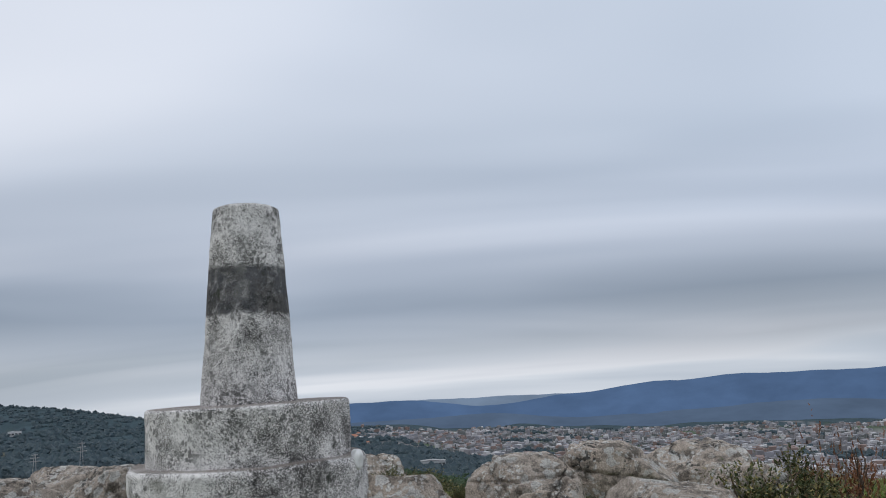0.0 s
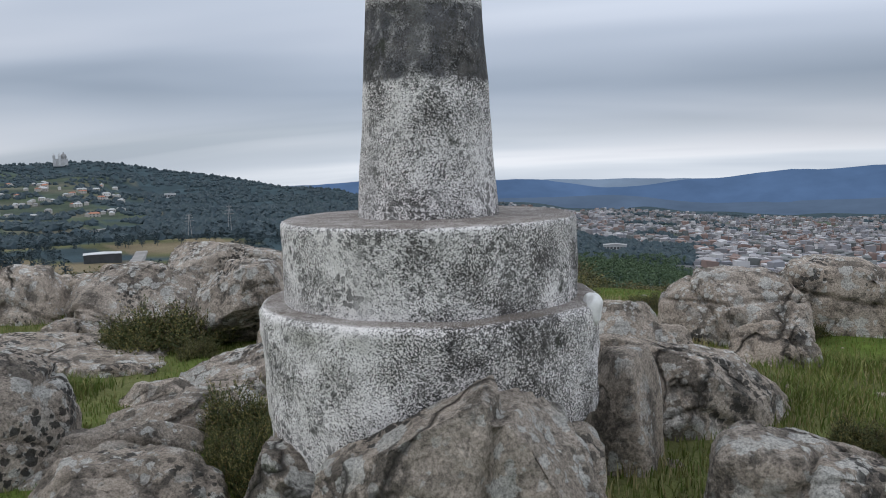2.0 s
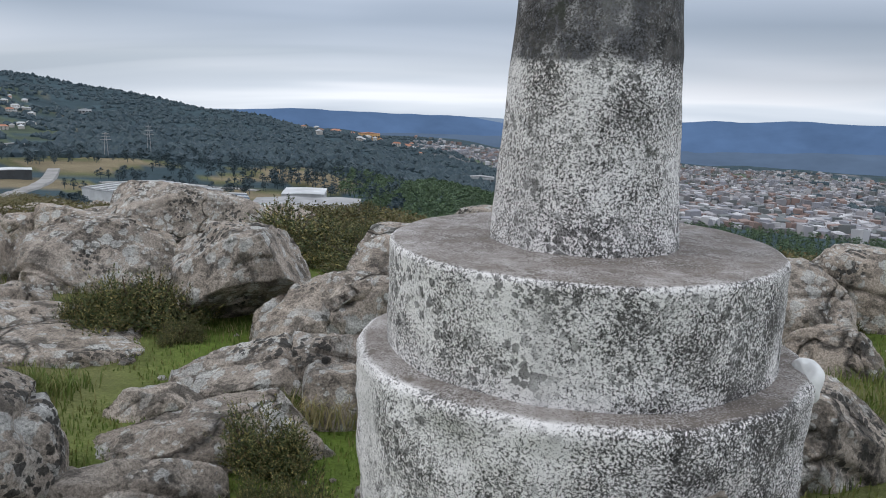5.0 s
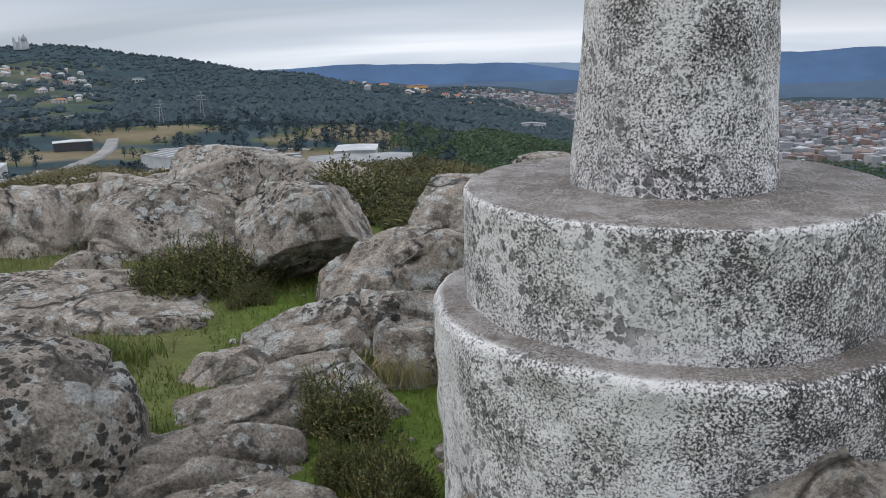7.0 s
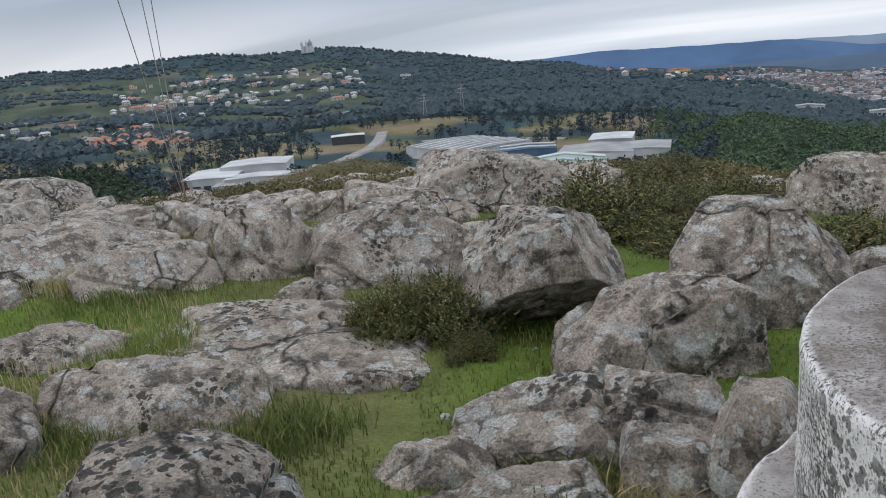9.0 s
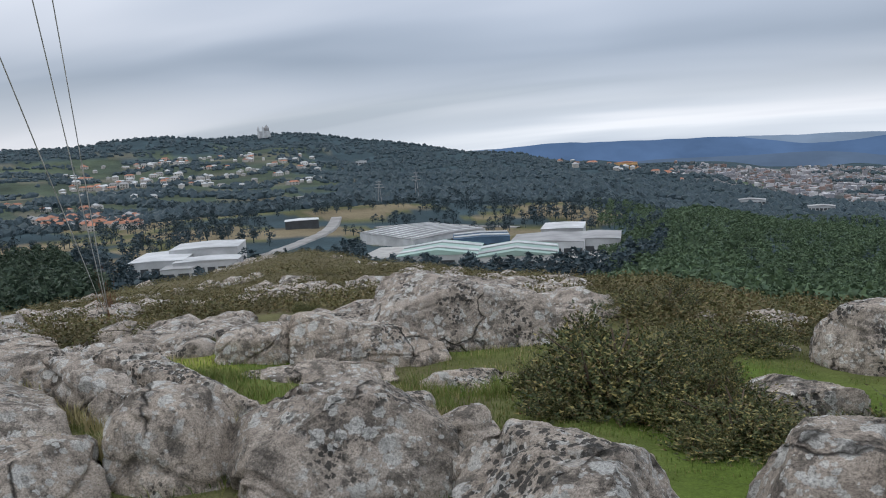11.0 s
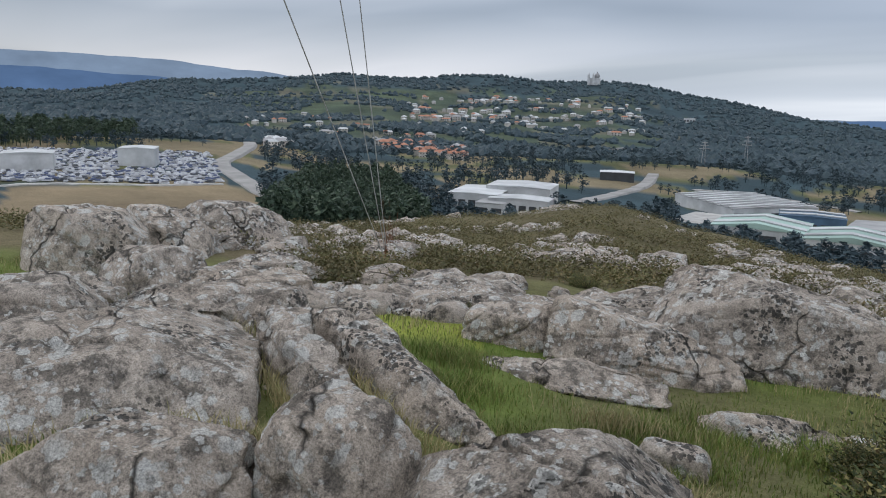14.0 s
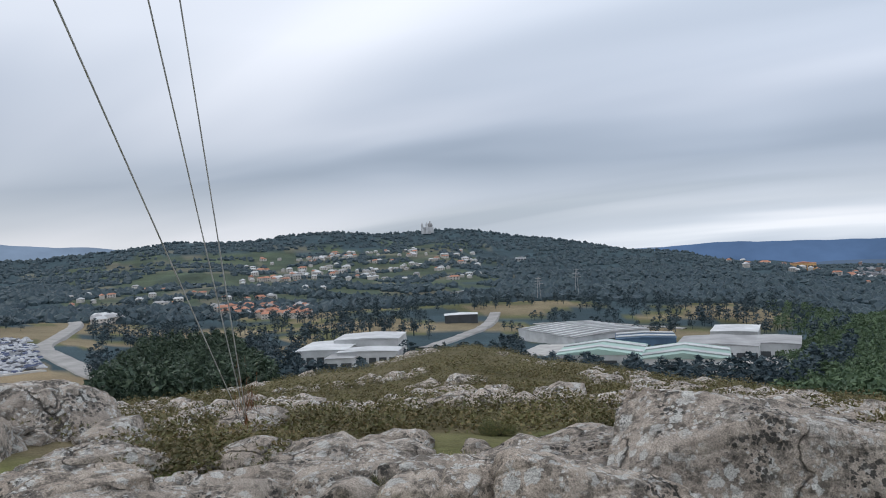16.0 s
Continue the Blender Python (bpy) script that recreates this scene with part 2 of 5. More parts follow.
def whitewash(name, banded):
    k = Nodes(name)
    base = k.ramp(k.noise(3.5, 5), (0.3, (0.76, 0.735, 0.72)), (0.7, (0.87, 0.845, 0.83)))
    if banded:
        sep = k.node("SeparateXYZ")
        k.link(k.place(), sep.inputs[0])
        z = k.math("ADD", sep.outputs["Z"], k.math("MULTIPLY", k.noise(14, 6, 0.7), 0.06))
        dark = k.math("MULTIPLY", k.ramp(k.math("SUBTRACT", z, 1.0), (0.455, 0.0), (0.475, 1.0)), k.ramp(k.math("SUBTRACT", z, 1.0), (0.745, 1.0), (0.775, 0.0)))
        worn = k.ramp(k.noise(5, 5, 0.65), (0.35, (0.075, 0.08, 0.09)), (0.6, (0.13, 0.13, 0.14)), (0.75, (0.2, 0.18, 0.165)))
        base = k.mix(k.math("MULTIPLY", dark, k.ramp(k.noise(14, 6, 0.7), (0.34, 0.55), (0.5, 1.0))), base, worn)
    # paint flaked off a coarse plaster: fine dark pits, thicker in places and towards +x, larger moss spots
    pits = k.noise(150, 6, 0.82)
    dens = k.math("MULTIPLY", k.math("SUBTRACT", k.noise(3.8, 7, 0.68), 0.5), 0.38)
    flank = k.node("SeparateXYZ")
    k.link(k.place(), flank.inputs[0])
    speck = k.ramp(k.math("ADD", pits, k.math("ADD", dens, k.math("MULTIPLY", flank.outputs["X"], 0.05))), (0.501, 0.0), (0.525, 1.0))
    base = k.mix(speck, base, k.ramp(k.noise(20, 4), (0.35, (0.028, 0.027, 0.026)), (0.65, (0.10, 0.095, 0.09))))
    coarse = k.ramp(k.noise(30, 6, 0.75, vec=k.shifted(3.0)), (0.59, 0.0), (0.63, 0.6))
    base = k.mix(coarse, base, (0.16, 0.152, 0.14))
    dots = k.math("MULTIPLY", spots(k, 42.0, 0.7, 1.0, 3.0), k.ramp(k.noise(5.0, 5, vec=k.shifted(8.0)), (0.45, 0.0), (0.58, 0.75)))
    base = k.mix(dots, base, (0.06, 0.058, 0.055))
    blot = k.ramp(k.noise(6, 6, 0.7), (0.625, 0.0), (0.68, 0.92))
    base = k.mix(blot, base, (0.045, 0.048, 0.038))
    run = k.node("Mapping")
    run.inputs["Scale"].default_value = (7, 7, 0.9)
    k.link(k.place(), run.inputs[0])
    streak = k.ramp(k.noise(1.0, 4, 0.6, vec=run.outputs[0]), (0.55, 0.0), (0.75, 0.4))
    base = k.mix(streak, base, (0.27, 0.265, 0.255))
    # flat tops hold dirt
    up = k.node("SeparateXYZ")
    k.link(k.node("NewGeometry").outputs["Normal"], up.inputs[0])
    base = k.mix(k.math("MULTIPLY", k.ramp(up.outputs["Z"], (0.75, 0.0), (0.95, 0.92)), k.ramp(k.noise(11, 6, 0.7), (0.35, 1.0), (0.65, 0.6))), base, (0.165, 0.138, 0.118))
    k.bump(pits, 0.6, 0.006)
    k.bump(k.noise(9, 5, 0.65), 0.6, 0.03)
    return k.done(base)


def land():
    k = Nodes("land_cover", 1.0, 0.1)
    col = k.node("VertexColor")
    col.layer_name = "cover"
    c = k.mix(0.85, col.outputs[0], k.ramp(k.noise(0.012, 8, 0.68), (0.3, 0.55), (0.5, 0.95), (0.7, 1.45)), "MULTIPLY")
    c = k.mix(0.7, c, k.ramp(k.noise(2.2, 7, 0.7), (0.3, 0.55), (0.5, 1.0), (0.7, 1.4)), "MULTIPLY")
    c = k.mix(0.6, c, k.ramp(k.noise(45, 4, 0.7), (0.3, 0.5), (0.5, 1.0), (0.7, 1.5)), "MULTIPLY")
    k.bump(k.noise(9, 5, 0.65), 0.8, 0.05)
    return k.done(c)


def leafy(name, *cols, rough=0.7):
    k = Nodes(name, rough, 0.3)
    isl = k.node("NewGeometry").outputs["Random Per Island"]
    stops = [(i / max(1, len(cols) - 1), c) for i, c in enumerate(cols)]
    c = k.ramp(isl, *stops)
    c = k.mix(0.7, c, k.ramp(k.noise(0.7, 4), (0.3, 0.55), (0.7, 1.4)), "MULTIPLY")
    return k.done(c)


def painted(name, colour, scale=0.6, rough=0.7, spread=0.25):
    k = Nodes(name, rough, 0.3)
    c = k.mix(1.0, colour, k.ramp(k.noise(scale, 5, 0.6), (0.3, 1 - spread), (0.7, 1 + spread)), "MULTIPLY")
    c = k.mix(1.0, c, k.ramp(k.node("ObjectInfo").outputs["Random"], (0.0, 0.85), (1.0, 1.12)), "MULTIPLY")
    return k.done(c)


def islands(name, *cols, rough=0.8):
    k = Nodes(name, rough, 0.3)
    n = len(cols)
    r = k.node("ValToRGB")
    r.color_ramp.interpolation = "CONSTANT"
    e = r.color_ramp.elements
    e[0].position, e[0].color = 0, (*cols[0], 1)
    e[1].position, e[1].color = 1 / n, (*cols[1], 1)
    for i in range(2, n):
        e.new(i / n).color = (*cols[i], 1)
    k.link(k.node("NewGeometry").outputs["Random Per Island"], r.inputs[0])
    return k.done(r.outputs[0])


# far ranges: the blue of the haze is painted in and given off as glow
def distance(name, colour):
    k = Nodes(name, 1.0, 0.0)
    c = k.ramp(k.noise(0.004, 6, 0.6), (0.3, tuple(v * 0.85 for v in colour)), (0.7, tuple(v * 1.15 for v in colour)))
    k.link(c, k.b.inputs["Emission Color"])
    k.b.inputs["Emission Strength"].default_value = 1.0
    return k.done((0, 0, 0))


GRANITE = granite()
LICHENED = granite("lichen_covered_granite", False, 0.11)
RUSTED = granite("rust_stained_granite", True)
DRUM = whitewash("flaking_whitewash", False)
SHAFT = whitewash("flaking_whitewash_with_black_band", True)
LAND = land()
GRASS = leafy("grass_blades", (0.085, 0.14, 0.025), (0.13, 0.18, 0.035), (0.24, 0.225, 0.085), (0.1, 0.15, 0.028))
DRY = leafy("dry_grass", (0.34, 0.28, 0.14), (0.42, 0.36, 0.2), (0.24, 0.24, 0.09))
GORSE = leafy("gorse_leaves", (0.022, 0.035, 0.013), (0.05, 0.07, 0.022), (0.09, 0.1, 0.03), (0.03, 0.045, 0.016), (0.3, 0.25, 0.09), (0.035, 0.05, 0.018), (0.15, 0.1, 0.045))
HEATH = leafy("heath_leaves", (0.07, 0.068, 0.025), (0.125, 0.105, 0.045), (0.085, 0.09, 0.03), (0.17, 0.125, 0.06), (0.06, 0.07, 0.025))
RUST = leafy("withered_sprigs", (0.16, 0.06, 0.03), (0.2, 0.09, 0.04), (0.11, 0.05, 0.03))
BARK = painted("brown_stem", (0.09, 0.065, 0.045), 20)
PINE = leafy("pine_needles", (0.045, 0.08, 0.045), (0.065, 0.105, 0.055), (0.085, 0.13, 0.06), (0.055, 0.09, 0.05))
EUCALYPT = leafy("eucalyptus_leaves", (0.025, 0.045, 0.03), (0.04, 0.065, 0.04), (0.055, 0.08, 0.045))
# haze over the distant trees is put into the leaf colour as blue
HAZED_WOODS = leafy("haze_blued_tree_crowns", (0.030, 0.052, 0.066), (0.036, 0.059, 0.071), (0.041, 0.065, 0.073), (0.032, 0.055, 0.069))
CABLE = painted("dull_metal_cable", (0.45, 0.45, 0.455), 3, 0.5)
CONCRETE = painted("pale_concrete", (0.38, 0.37, 0.35), 0.15)
ASPHALT = painted("dusty_road", (0.30, 0.29, 0.275), 0.08)
MORTAR = painted("white_mortar", (0.8, 0.8, 0.78), 9)
WHITE = painted("white_cladding", (0.47, 0.48, 0.485), 0.1)
ROOFW = painted("pale_sheet_roof", (0.46, 0.47, 0.475), 0.08)
ROOFG = painted("grey_sheet_roof", (0.29, 0.29, 0.29), 0.08)
ROOFT = painted("pale_green_sheet_roof", (0.29, 0.40, 0.36), 0.05, spread=0.12)
BLUE = painted("dark_blue_cladding", (0.06, 0.11, 0.17), 0.1)
DARK = painted("dark_opening", (0.05, 0.055, 0.06), 0.2)
TILE = painted("clay_roof_tiles", (0.36, 0.17, 0.11), 0.2)
PLASTER = painted("pale_plaster", (0.46, 0.44, 0.41), 0.2)
OCHRE = painted("ochre_plaster", (0.58, 0.36, 0.17), 0.1)
CITY = islands("town_walls", (0.33, 0.32, 0.33), (0.22, 0.215, 0.225), (0.46, 0.455, 0.465), (0.24, 0.175, 0.155), (0.25, 0.255, 0.28), (0.14, 0.15, 0.15))
CARS = islands("car_paint", (0.5, 0.51, 0.53), (0.05, 0.055, 0.065), (0.2, 0.205, 0.22), (0.38, 0.39, 0.41), (0.07, 0.09, 0.16), (0.42, 0.43, 0.45), rough=0.4)
BLUE_HAZE_HILLS = distance("blue_haze_glow", (0.09, 0.158, 0.295))
HAZE_HILLS = distance("grey_blue_haze_glow", (0.10, 0.15, 0.235))
PALE_HAZE_HILLS = distance("pale_blue_haze_glow", (0.2, 0.275, 0.39))


# ---- mesh helpers ----
def part(name, bm, material, parent=None, label=""):
    me = bpy.data.meshes.new(name)
    bm.to_mesh(me)
    bm.free()
    me.materials.append(material)
    ob = new(name, me)
    ob.parent = parent
    if label:
        tagged(ob, label)
    return ob


def sheet(name, verts, faces, material, smooth=False, parent=None):
    me = bpy.data.meshes.new(name)
    me.from_pydata([tuple(v) for v in verts], [], faces)
    me.materials.append(material)
    if smooth:
        me.shade_smooth()
    ob = new(name, me)
    ob.parent = parent
    return ob


def box(bm, x0, y0, z0, x1, y1, z1, bevel=0.0):
    r = bmesh.ops.create_cube(bm, size=1, matrix=Matrix.Translation(((x0 + x1) / 2, (y0 + y1) / 2, (z0 + z1) / 2)) @ Matrix.Diagonal((x1 - x0, y1 - y0, z1 - z0, 1)))
    if bevel:
        bmesh.ops.bevel(bm, geom=list({e for v in r["verts"] for e in v.link_edges}), offset=bevel, segments=1, affect="EDGES")


def polar(az, r):
    """A place at a bearing (degrees to the left of north, +y) and a distance."""
    return -math.sin(radians(az)) * r, math.cos(radians(az)) * r


# ---- the land ----
RADII = np.array([16, 35, 70, 120, 300, 500, 800, 1300, 2000, 2900, 3500, 4600.0])
BEARINGS, SLOPES = [], []


def profile(az, *degrees):
    """How high the land stands, in degrees seen from the summit, at each of RADII along one bearing."""
    BEARINGS.append(az)
    SLOPES.append([1.6 + r * math.tan(radians(d)) for r, d in zip(RADII, degrees)])


profile(-180, -8, -10, -12, -13, -12, -10, -8.4, -7, -5.6, -4.6, -4.3, -4.2)
profile(-60, -11, -13, -14, -14, -13, -11, -8.6, -7, -5.6, -4.6, -4.3, -4.2)
profile(-10, -13.5, -15.5, -15.5, -15, -13, -10.8, -8.8, -7, -5.6, -4.6, -4.3, -4.2)
profile(0, -13.2, -15, -15.3, -15, -11.5, -8.6, -7.8, -6.6, -5.0, -4.0, -3.9, -3.8)
profile(8, -12.6, -13.6, -14, -14, -9.8, -7.2, -7.0, -5.6, -4.3, -3.7, -3.4, -3.2)
profile(15, -11.3, -11.5, -11.8, -13, -11.5, -9.0, -6.0, -4.4, -3.1, -3.2, -3.0, -2.8)
profile(22, -11.2, -10.9, -10.6, -12.5, -11.5, -8.6, -6.0, -4.2, -2.8, -1.9, -2.3, -2.8)
profile(30, -11, -10.1, -9.4, -11.5, -11, -8.1, -5.8, -4.0, -2.3, -0.66, -1.4, -2.2)
profile(37, -10.8, -9.4, -8.0, -10.5, -10.5, -7.9, -5.6, -3.8, -1.8, 0.17, -0.7, -1.5)
profile(45, -10.7, -10.1, -9.1, -11.5, -10.5, -7.6, -5.4, -3.4, -1.5, 0.35, -0.5, -1.5)
profile(55, -10.3, -9.9, -10.0, -12, -10.5, -7.8, -5.4, -3.2, -1.4, 0.2, -0.6, -1.5)
profile(65, -9, -9.5, -10.8, -12, -9.3, -6.6, -4.5, -3.0, -1.7, -0.35, -1.0, -1.5)
profile(76, -8, -9, -10.5, -11.5, -9.0, -6.3, -4.4, -3.2, -2.2, -1.4, -1.6, -1.6)
profile(120, -8, -9, -10.5, -11.5, -9.5, -7.5, -5.5, -3.8, -2.4, -1.5, -1.6, -1.6)
profile(180, -8, -10, -12, -13, -12, -10, -8, -6, -4.2, -3.0, -2.6, -2.4)
BEARINGS, SLOPES = np.array(BEARINGS), np.array(SLOPES)


def ground_z(x, y):
    r = math.hypot(x, y)
    az = math.degrees(math.atan2(-x, y))
    i = min(max(int(np.searchsorted(BEARINGS, az)) - 1, 0), len(BEARINGS) - 2)
    f = (az - BEARINGS[i]) / (BEARINGS[i + 1] - BEARINGS[i])
    f = f * f * (3 - 2 * f)
    row = SLOPES[i] * (1 - f) + SLOPES[i + 1] * f
    if r < 16:
        z = -0.36 + (row[0] + 0.36) * (r / 16) ** 1.8 + 0.2 * math.exp(-((x + 6.5) ** 2 + (y - 3.9) ** 2) / 6) - 0.28 * math.exp(-((x + 4.6) ** 2 + (y - 7.6) ** 2) / 5)
    elif r >= RADII[-1]:
        z = row[-1]
    else:
        j = int(np.searchsorted(RADII, r, side="right")) - 1
        g = math.log(r / RADII[j]) / math.log(RADII[j + 1] / RADII[j])
        a, b, c, d = row[max(j - 1, 0)], row[j], row[j + 1], row[min(j + 2, len(row) - 1)]
        m0, m1 = (c - a) * 0.4 if j else (c - b) * 0.6, (d - b) * 0.4
        z = (2 * g**3 - 3 * g**2 + 1) * b + (g**3 - 2 * g**2 + g) * m0 + (3 * g**2 - 2 * g**3) * c + (g**3 - g**2) * m1
        # keep the cubic between its ends
        lo, hi = min(b, c), max(b, c)
        z = min(max(z, lo - 0.06 * (hi - lo)), hi + 0.06 * (hi - lo))
    s = min(r, 60) / 60
    z += 0.12 * noise.noise((x * 0.45, y * 0.45, 0)) * (0.4 + 0.6 * s) + 0.035 * noise.noise((x * 1.9, y * 1.9, 3))
    if r > 25:
        z += min((r - 25) / 60, 1) * 0.7 * noise.noise((x * 0.07, y * 0.07, 7)) + min(r / 2500, 1) * 22 * noise.noise((x * 0.0035, y * 0.0035, 9))
    return z


def cover(x, y):
    """The colour of bare land: turf and soil on the summit, heath on the slope, woods (blued for haze), fields and
    built ground below.
    """
    r = math.hypot(x, y)
    az = math.degrees(math.atan2(-x, y))
    n1 = noise.noise((x * 0.35, y * 0.35, 21))
    n2 = noise.noise((x * 0.011, y * 0.011, 5))
    if r > 125:
        az += 5 * noise.fractal((x * 0.006, y * 0.006, 31), 0.8, 2, 4)
        r *= 1 + 0.16 * noise.fractal((x * 0.006, y * 0.006, 41), 0.8, 2, 4)
    if (x + 8.3) ** 2 / 1.2 + (y - 6.75) ** 2 / 0.7 + n1 < 1.0:
        return (0.22, 0.25, 0.05)
    if r < 14:
        k = min(max(n1 * 1.8 + 0.65, 0), 1)
        return [a * k + b * (1 - k) for a, b in zip((0.10, 0.145, 0.028), (0.135, 0.13, 0.06))]
    if r < 125:
        k = min(max(n1 + 0.5, 0), 1)
        return [a * k + b * (1 - k) for a, b in zip((0.08, 0.072, 0.032), (0.15, 0.125, 0.075))]
    # wooded ground, with the haze of the distance painted in as blue
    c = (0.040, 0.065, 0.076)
    if 330 < r < 900 and 13 < az < 80 and n2 > -0.15 and not (48 < az < 61 and r < 600):
        c = (0.20, 0.165, 0.105) if n2 > 0.02 else (0.10, 0.105, 0.05)
    if 62 < az < 80 and 300 < r < 470:
        c = (0.21, 0.165, 0.105)
    if 1000 < r < 2350 and 33 < az < 62:
        c = (0.07, 0.092, 0.06) if n2 > 0.1 else (0.12, 0.118, 0.09) if n2 < -0.2 else (0.055, 0.075, 0.055)
    if az < 6 and (820 if az < -6 else 1500) < r < 2900:
        c = (0.19, 0.185, 0.185) if n2 > -0.25 else (0.06, 0.09, 0.05)
    return c


def build_ground():
    rings = [0.35 * (4700 / 0.35) ** (i / 235) for i in range(236)]
    azs = [-180 + 3.0 * i for i in range(47)] + [-39 + 0.45 * i for i in range(298)] + [95.1 + 3.0 * i for i in range(29)]
    azs = [a for a in azs if a < 179.5]
    n = len(azs)
    verts, cols = [(0, 0, ground_z(0, 0.01))], [cover(0, 0)]
    for r in rings:
        for a in azs:
            x, y = polar(a, r)
            verts.append((x, y, ground_z(x, y)))
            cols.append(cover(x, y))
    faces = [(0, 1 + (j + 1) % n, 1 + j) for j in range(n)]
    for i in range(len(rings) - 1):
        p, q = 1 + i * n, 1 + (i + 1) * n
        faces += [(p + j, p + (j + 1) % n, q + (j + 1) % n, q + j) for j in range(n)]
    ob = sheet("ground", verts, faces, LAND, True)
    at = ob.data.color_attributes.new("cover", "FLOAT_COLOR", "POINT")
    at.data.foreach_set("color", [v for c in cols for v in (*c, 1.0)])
    return tagged(ob, "rough hilltop turf and heath falling to a wooded valley", "ground", kind="structure")


ground = build_ground()


def ridge(name, label, material, r, az0, az1, low, *heights):
    """A far range: a solid fold of land with its crest through the given heights (degrees), evenly spread."""
    verts, faces = [], []
    n = 160
    for i in range(n + 1):
        f = i / n
        az = az0 + (az1 - az0) * f
        u = f * (len(heights) - 1)
        j = min(int(u), len(heights) - 2)
        g = u - j
        g = g * g * (3 - 2 * g)
        e = heights[j] * (1 - g) + heights[j + 1] * g + 0.07 * noise.fractal((az * 0.35, r * 0.01, 0), 0.8, 2.0, 5)
        for rr, ee in ((r * 0.86, low), (r * 0.93, low * 0.55 + e * 0.45 + 0.1 * noise.noise((az * 0.4, 8, 0))), (r, e), (r * 1.06, low)):
            x, y = polar(az, rr)
            verts.append((x, y, 1.6 + rr * math.tan(radians(ee))))
    for i in range(n):
        for k in range(3):
            p = i * 4 + k
            faces.append((p, p + 4, p + 5, p + 1))
    return tagged(sheet(name, verts, faces, material, True), label, "mountains", kind="structure")


# the blue of these ranges is air haze, put into a glowing colour
ridge("backdrop_hills", "wooded mountain range beyond the town, blue haze painted in as glow", BLUE_HAZE_HILLS, 4150, 24, -60, -5.0, -1.8, -1.5, -1.6, -1.65, -2.35, -1.9, -1.35, -1.15, -1.2, -1.0, -1.1, -1.5, -1.3, -1.4, -1.6)
ridge("backdrop_haze_hills", "mountains on the horizon, pale blue haze painted in as glow", PALE_HAZE_HILLS, 4500, 30, -60, -4.6, -1.8, -1.65, -1.7, -1.75, -1.9, -1.75, -1.6, -1.65, -1.6, -1.5)
ridge("backdrop_foothills", "foothills behind the town, blue-grey haze painted in as glow", HAZE_HILLS, 3850, 16, -60, -5.2, -3.2, -3.0, -2.9, -3.5, -3.3, -3.0, -3.4, -3.7, -3.3, -3.0, -3.2)
ridge("backdrop_west_hills", "mountain range behind the wooded ridge, blue haze painted in as glow", PALE_HAZE_HILLS, 4500, 56, 110, -2.4, -0.2, 0.45, 1.0, 1.2, 1.3, 1.35, 1.2, 1.0, 1.1, 1.2)
ridge("backdrop_west_foothills", "foothills behind the wooded ridge, darker blue haze painted in as glow", BLUE_HAZE_HILLS, 4000, 62, 110, -2.4, -0.8, -0.1, 0.25, 0.5, 0.5, 0.4, 0.5, 0.6)


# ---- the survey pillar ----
def lathe(name, rings, material, parent, seed, wobble, label="", hem=0.0):
    """A turned body: rings of (radius, z), with a rough cast surface."""
    n = 112
    verts, faces = [], []
    for r, z in rings:
        for j in range(n):
            a = 2 * math.pi * j / n
            q = r + (wobble * noise.fractal((math.cos(a) * r * 5 + seed, math.sin(a) * r * 5, z * 5), 0.9, 2.0, 4) if r > 0.02 else 0)
            drop = hem * max(0, 1 - (z - rings[0][1]) / 0.3) * (0.6 * math.cos(a) + 1.4 * noise.noise((math.cos(a) * 2.2, math.sin(a) * 2.2, seed)))
            verts.append((q * math.cos(a), q * math.sin(a), z + drop + (wobble * 0.4 * noise.noise((math.cos(a) * 3, math.sin(a) * 3 + seed, z)))))
    for i in range(len(rings) - 1):
        for j in range(n):
            faces.append((i * n + j, i * n + (j + 1) % n, (i + 1) * n + (j + 1) % n, (i + 1) * n + j))
    faces.append(tuple((len(rings) - 1) * n + j for j in range(n)))
    ob = sheet(name, verts, faces, material, True, parent)
    if label:
        tagged(ob, label)
    return ob


def wall_rings(r0, z0, r1, z1, steps, edge):
    out = [(r0 + (r1 - r0) * i / steps, z0 + (z1 - edge - z0) * i / steps) for i in range(steps + 1)]
    out += [(r1 - edge * 0.3, z1 - edge * 0.35), (r1 - edge, z1)]
    return out + [(r1 * f, z1 + 0.004 * (1 - f)) for f in (0.8, 0.5, 0.2, 0.01)]


pillar = tagged(new("survey_pillar"), "weathered whitewashed concrete survey pillar with a black band", "survey pillar")
lathe("base_drum", [(0.2, 0.06), (0.64, 0.0)] + wall_rings(0.685, 0.01, 0.70, 0.575, 40, 0.03), DRUM, pillar, 3.0, 0.018, "flaking lower drum cast over bedrock", 0.13)
lathe("upper_drum", wall_rings(0.606, 0.56, 0.605, 0.90, 16, 0.018), DRUM, pillar, 9.0, 0.007)
lathe("shaft", wall_rings(0.292, 0.89, 0.208, 2.12, 40, 0.02), SHAFT, pillar, 15.0, 0.005, "tapering shaft with a worn black band")


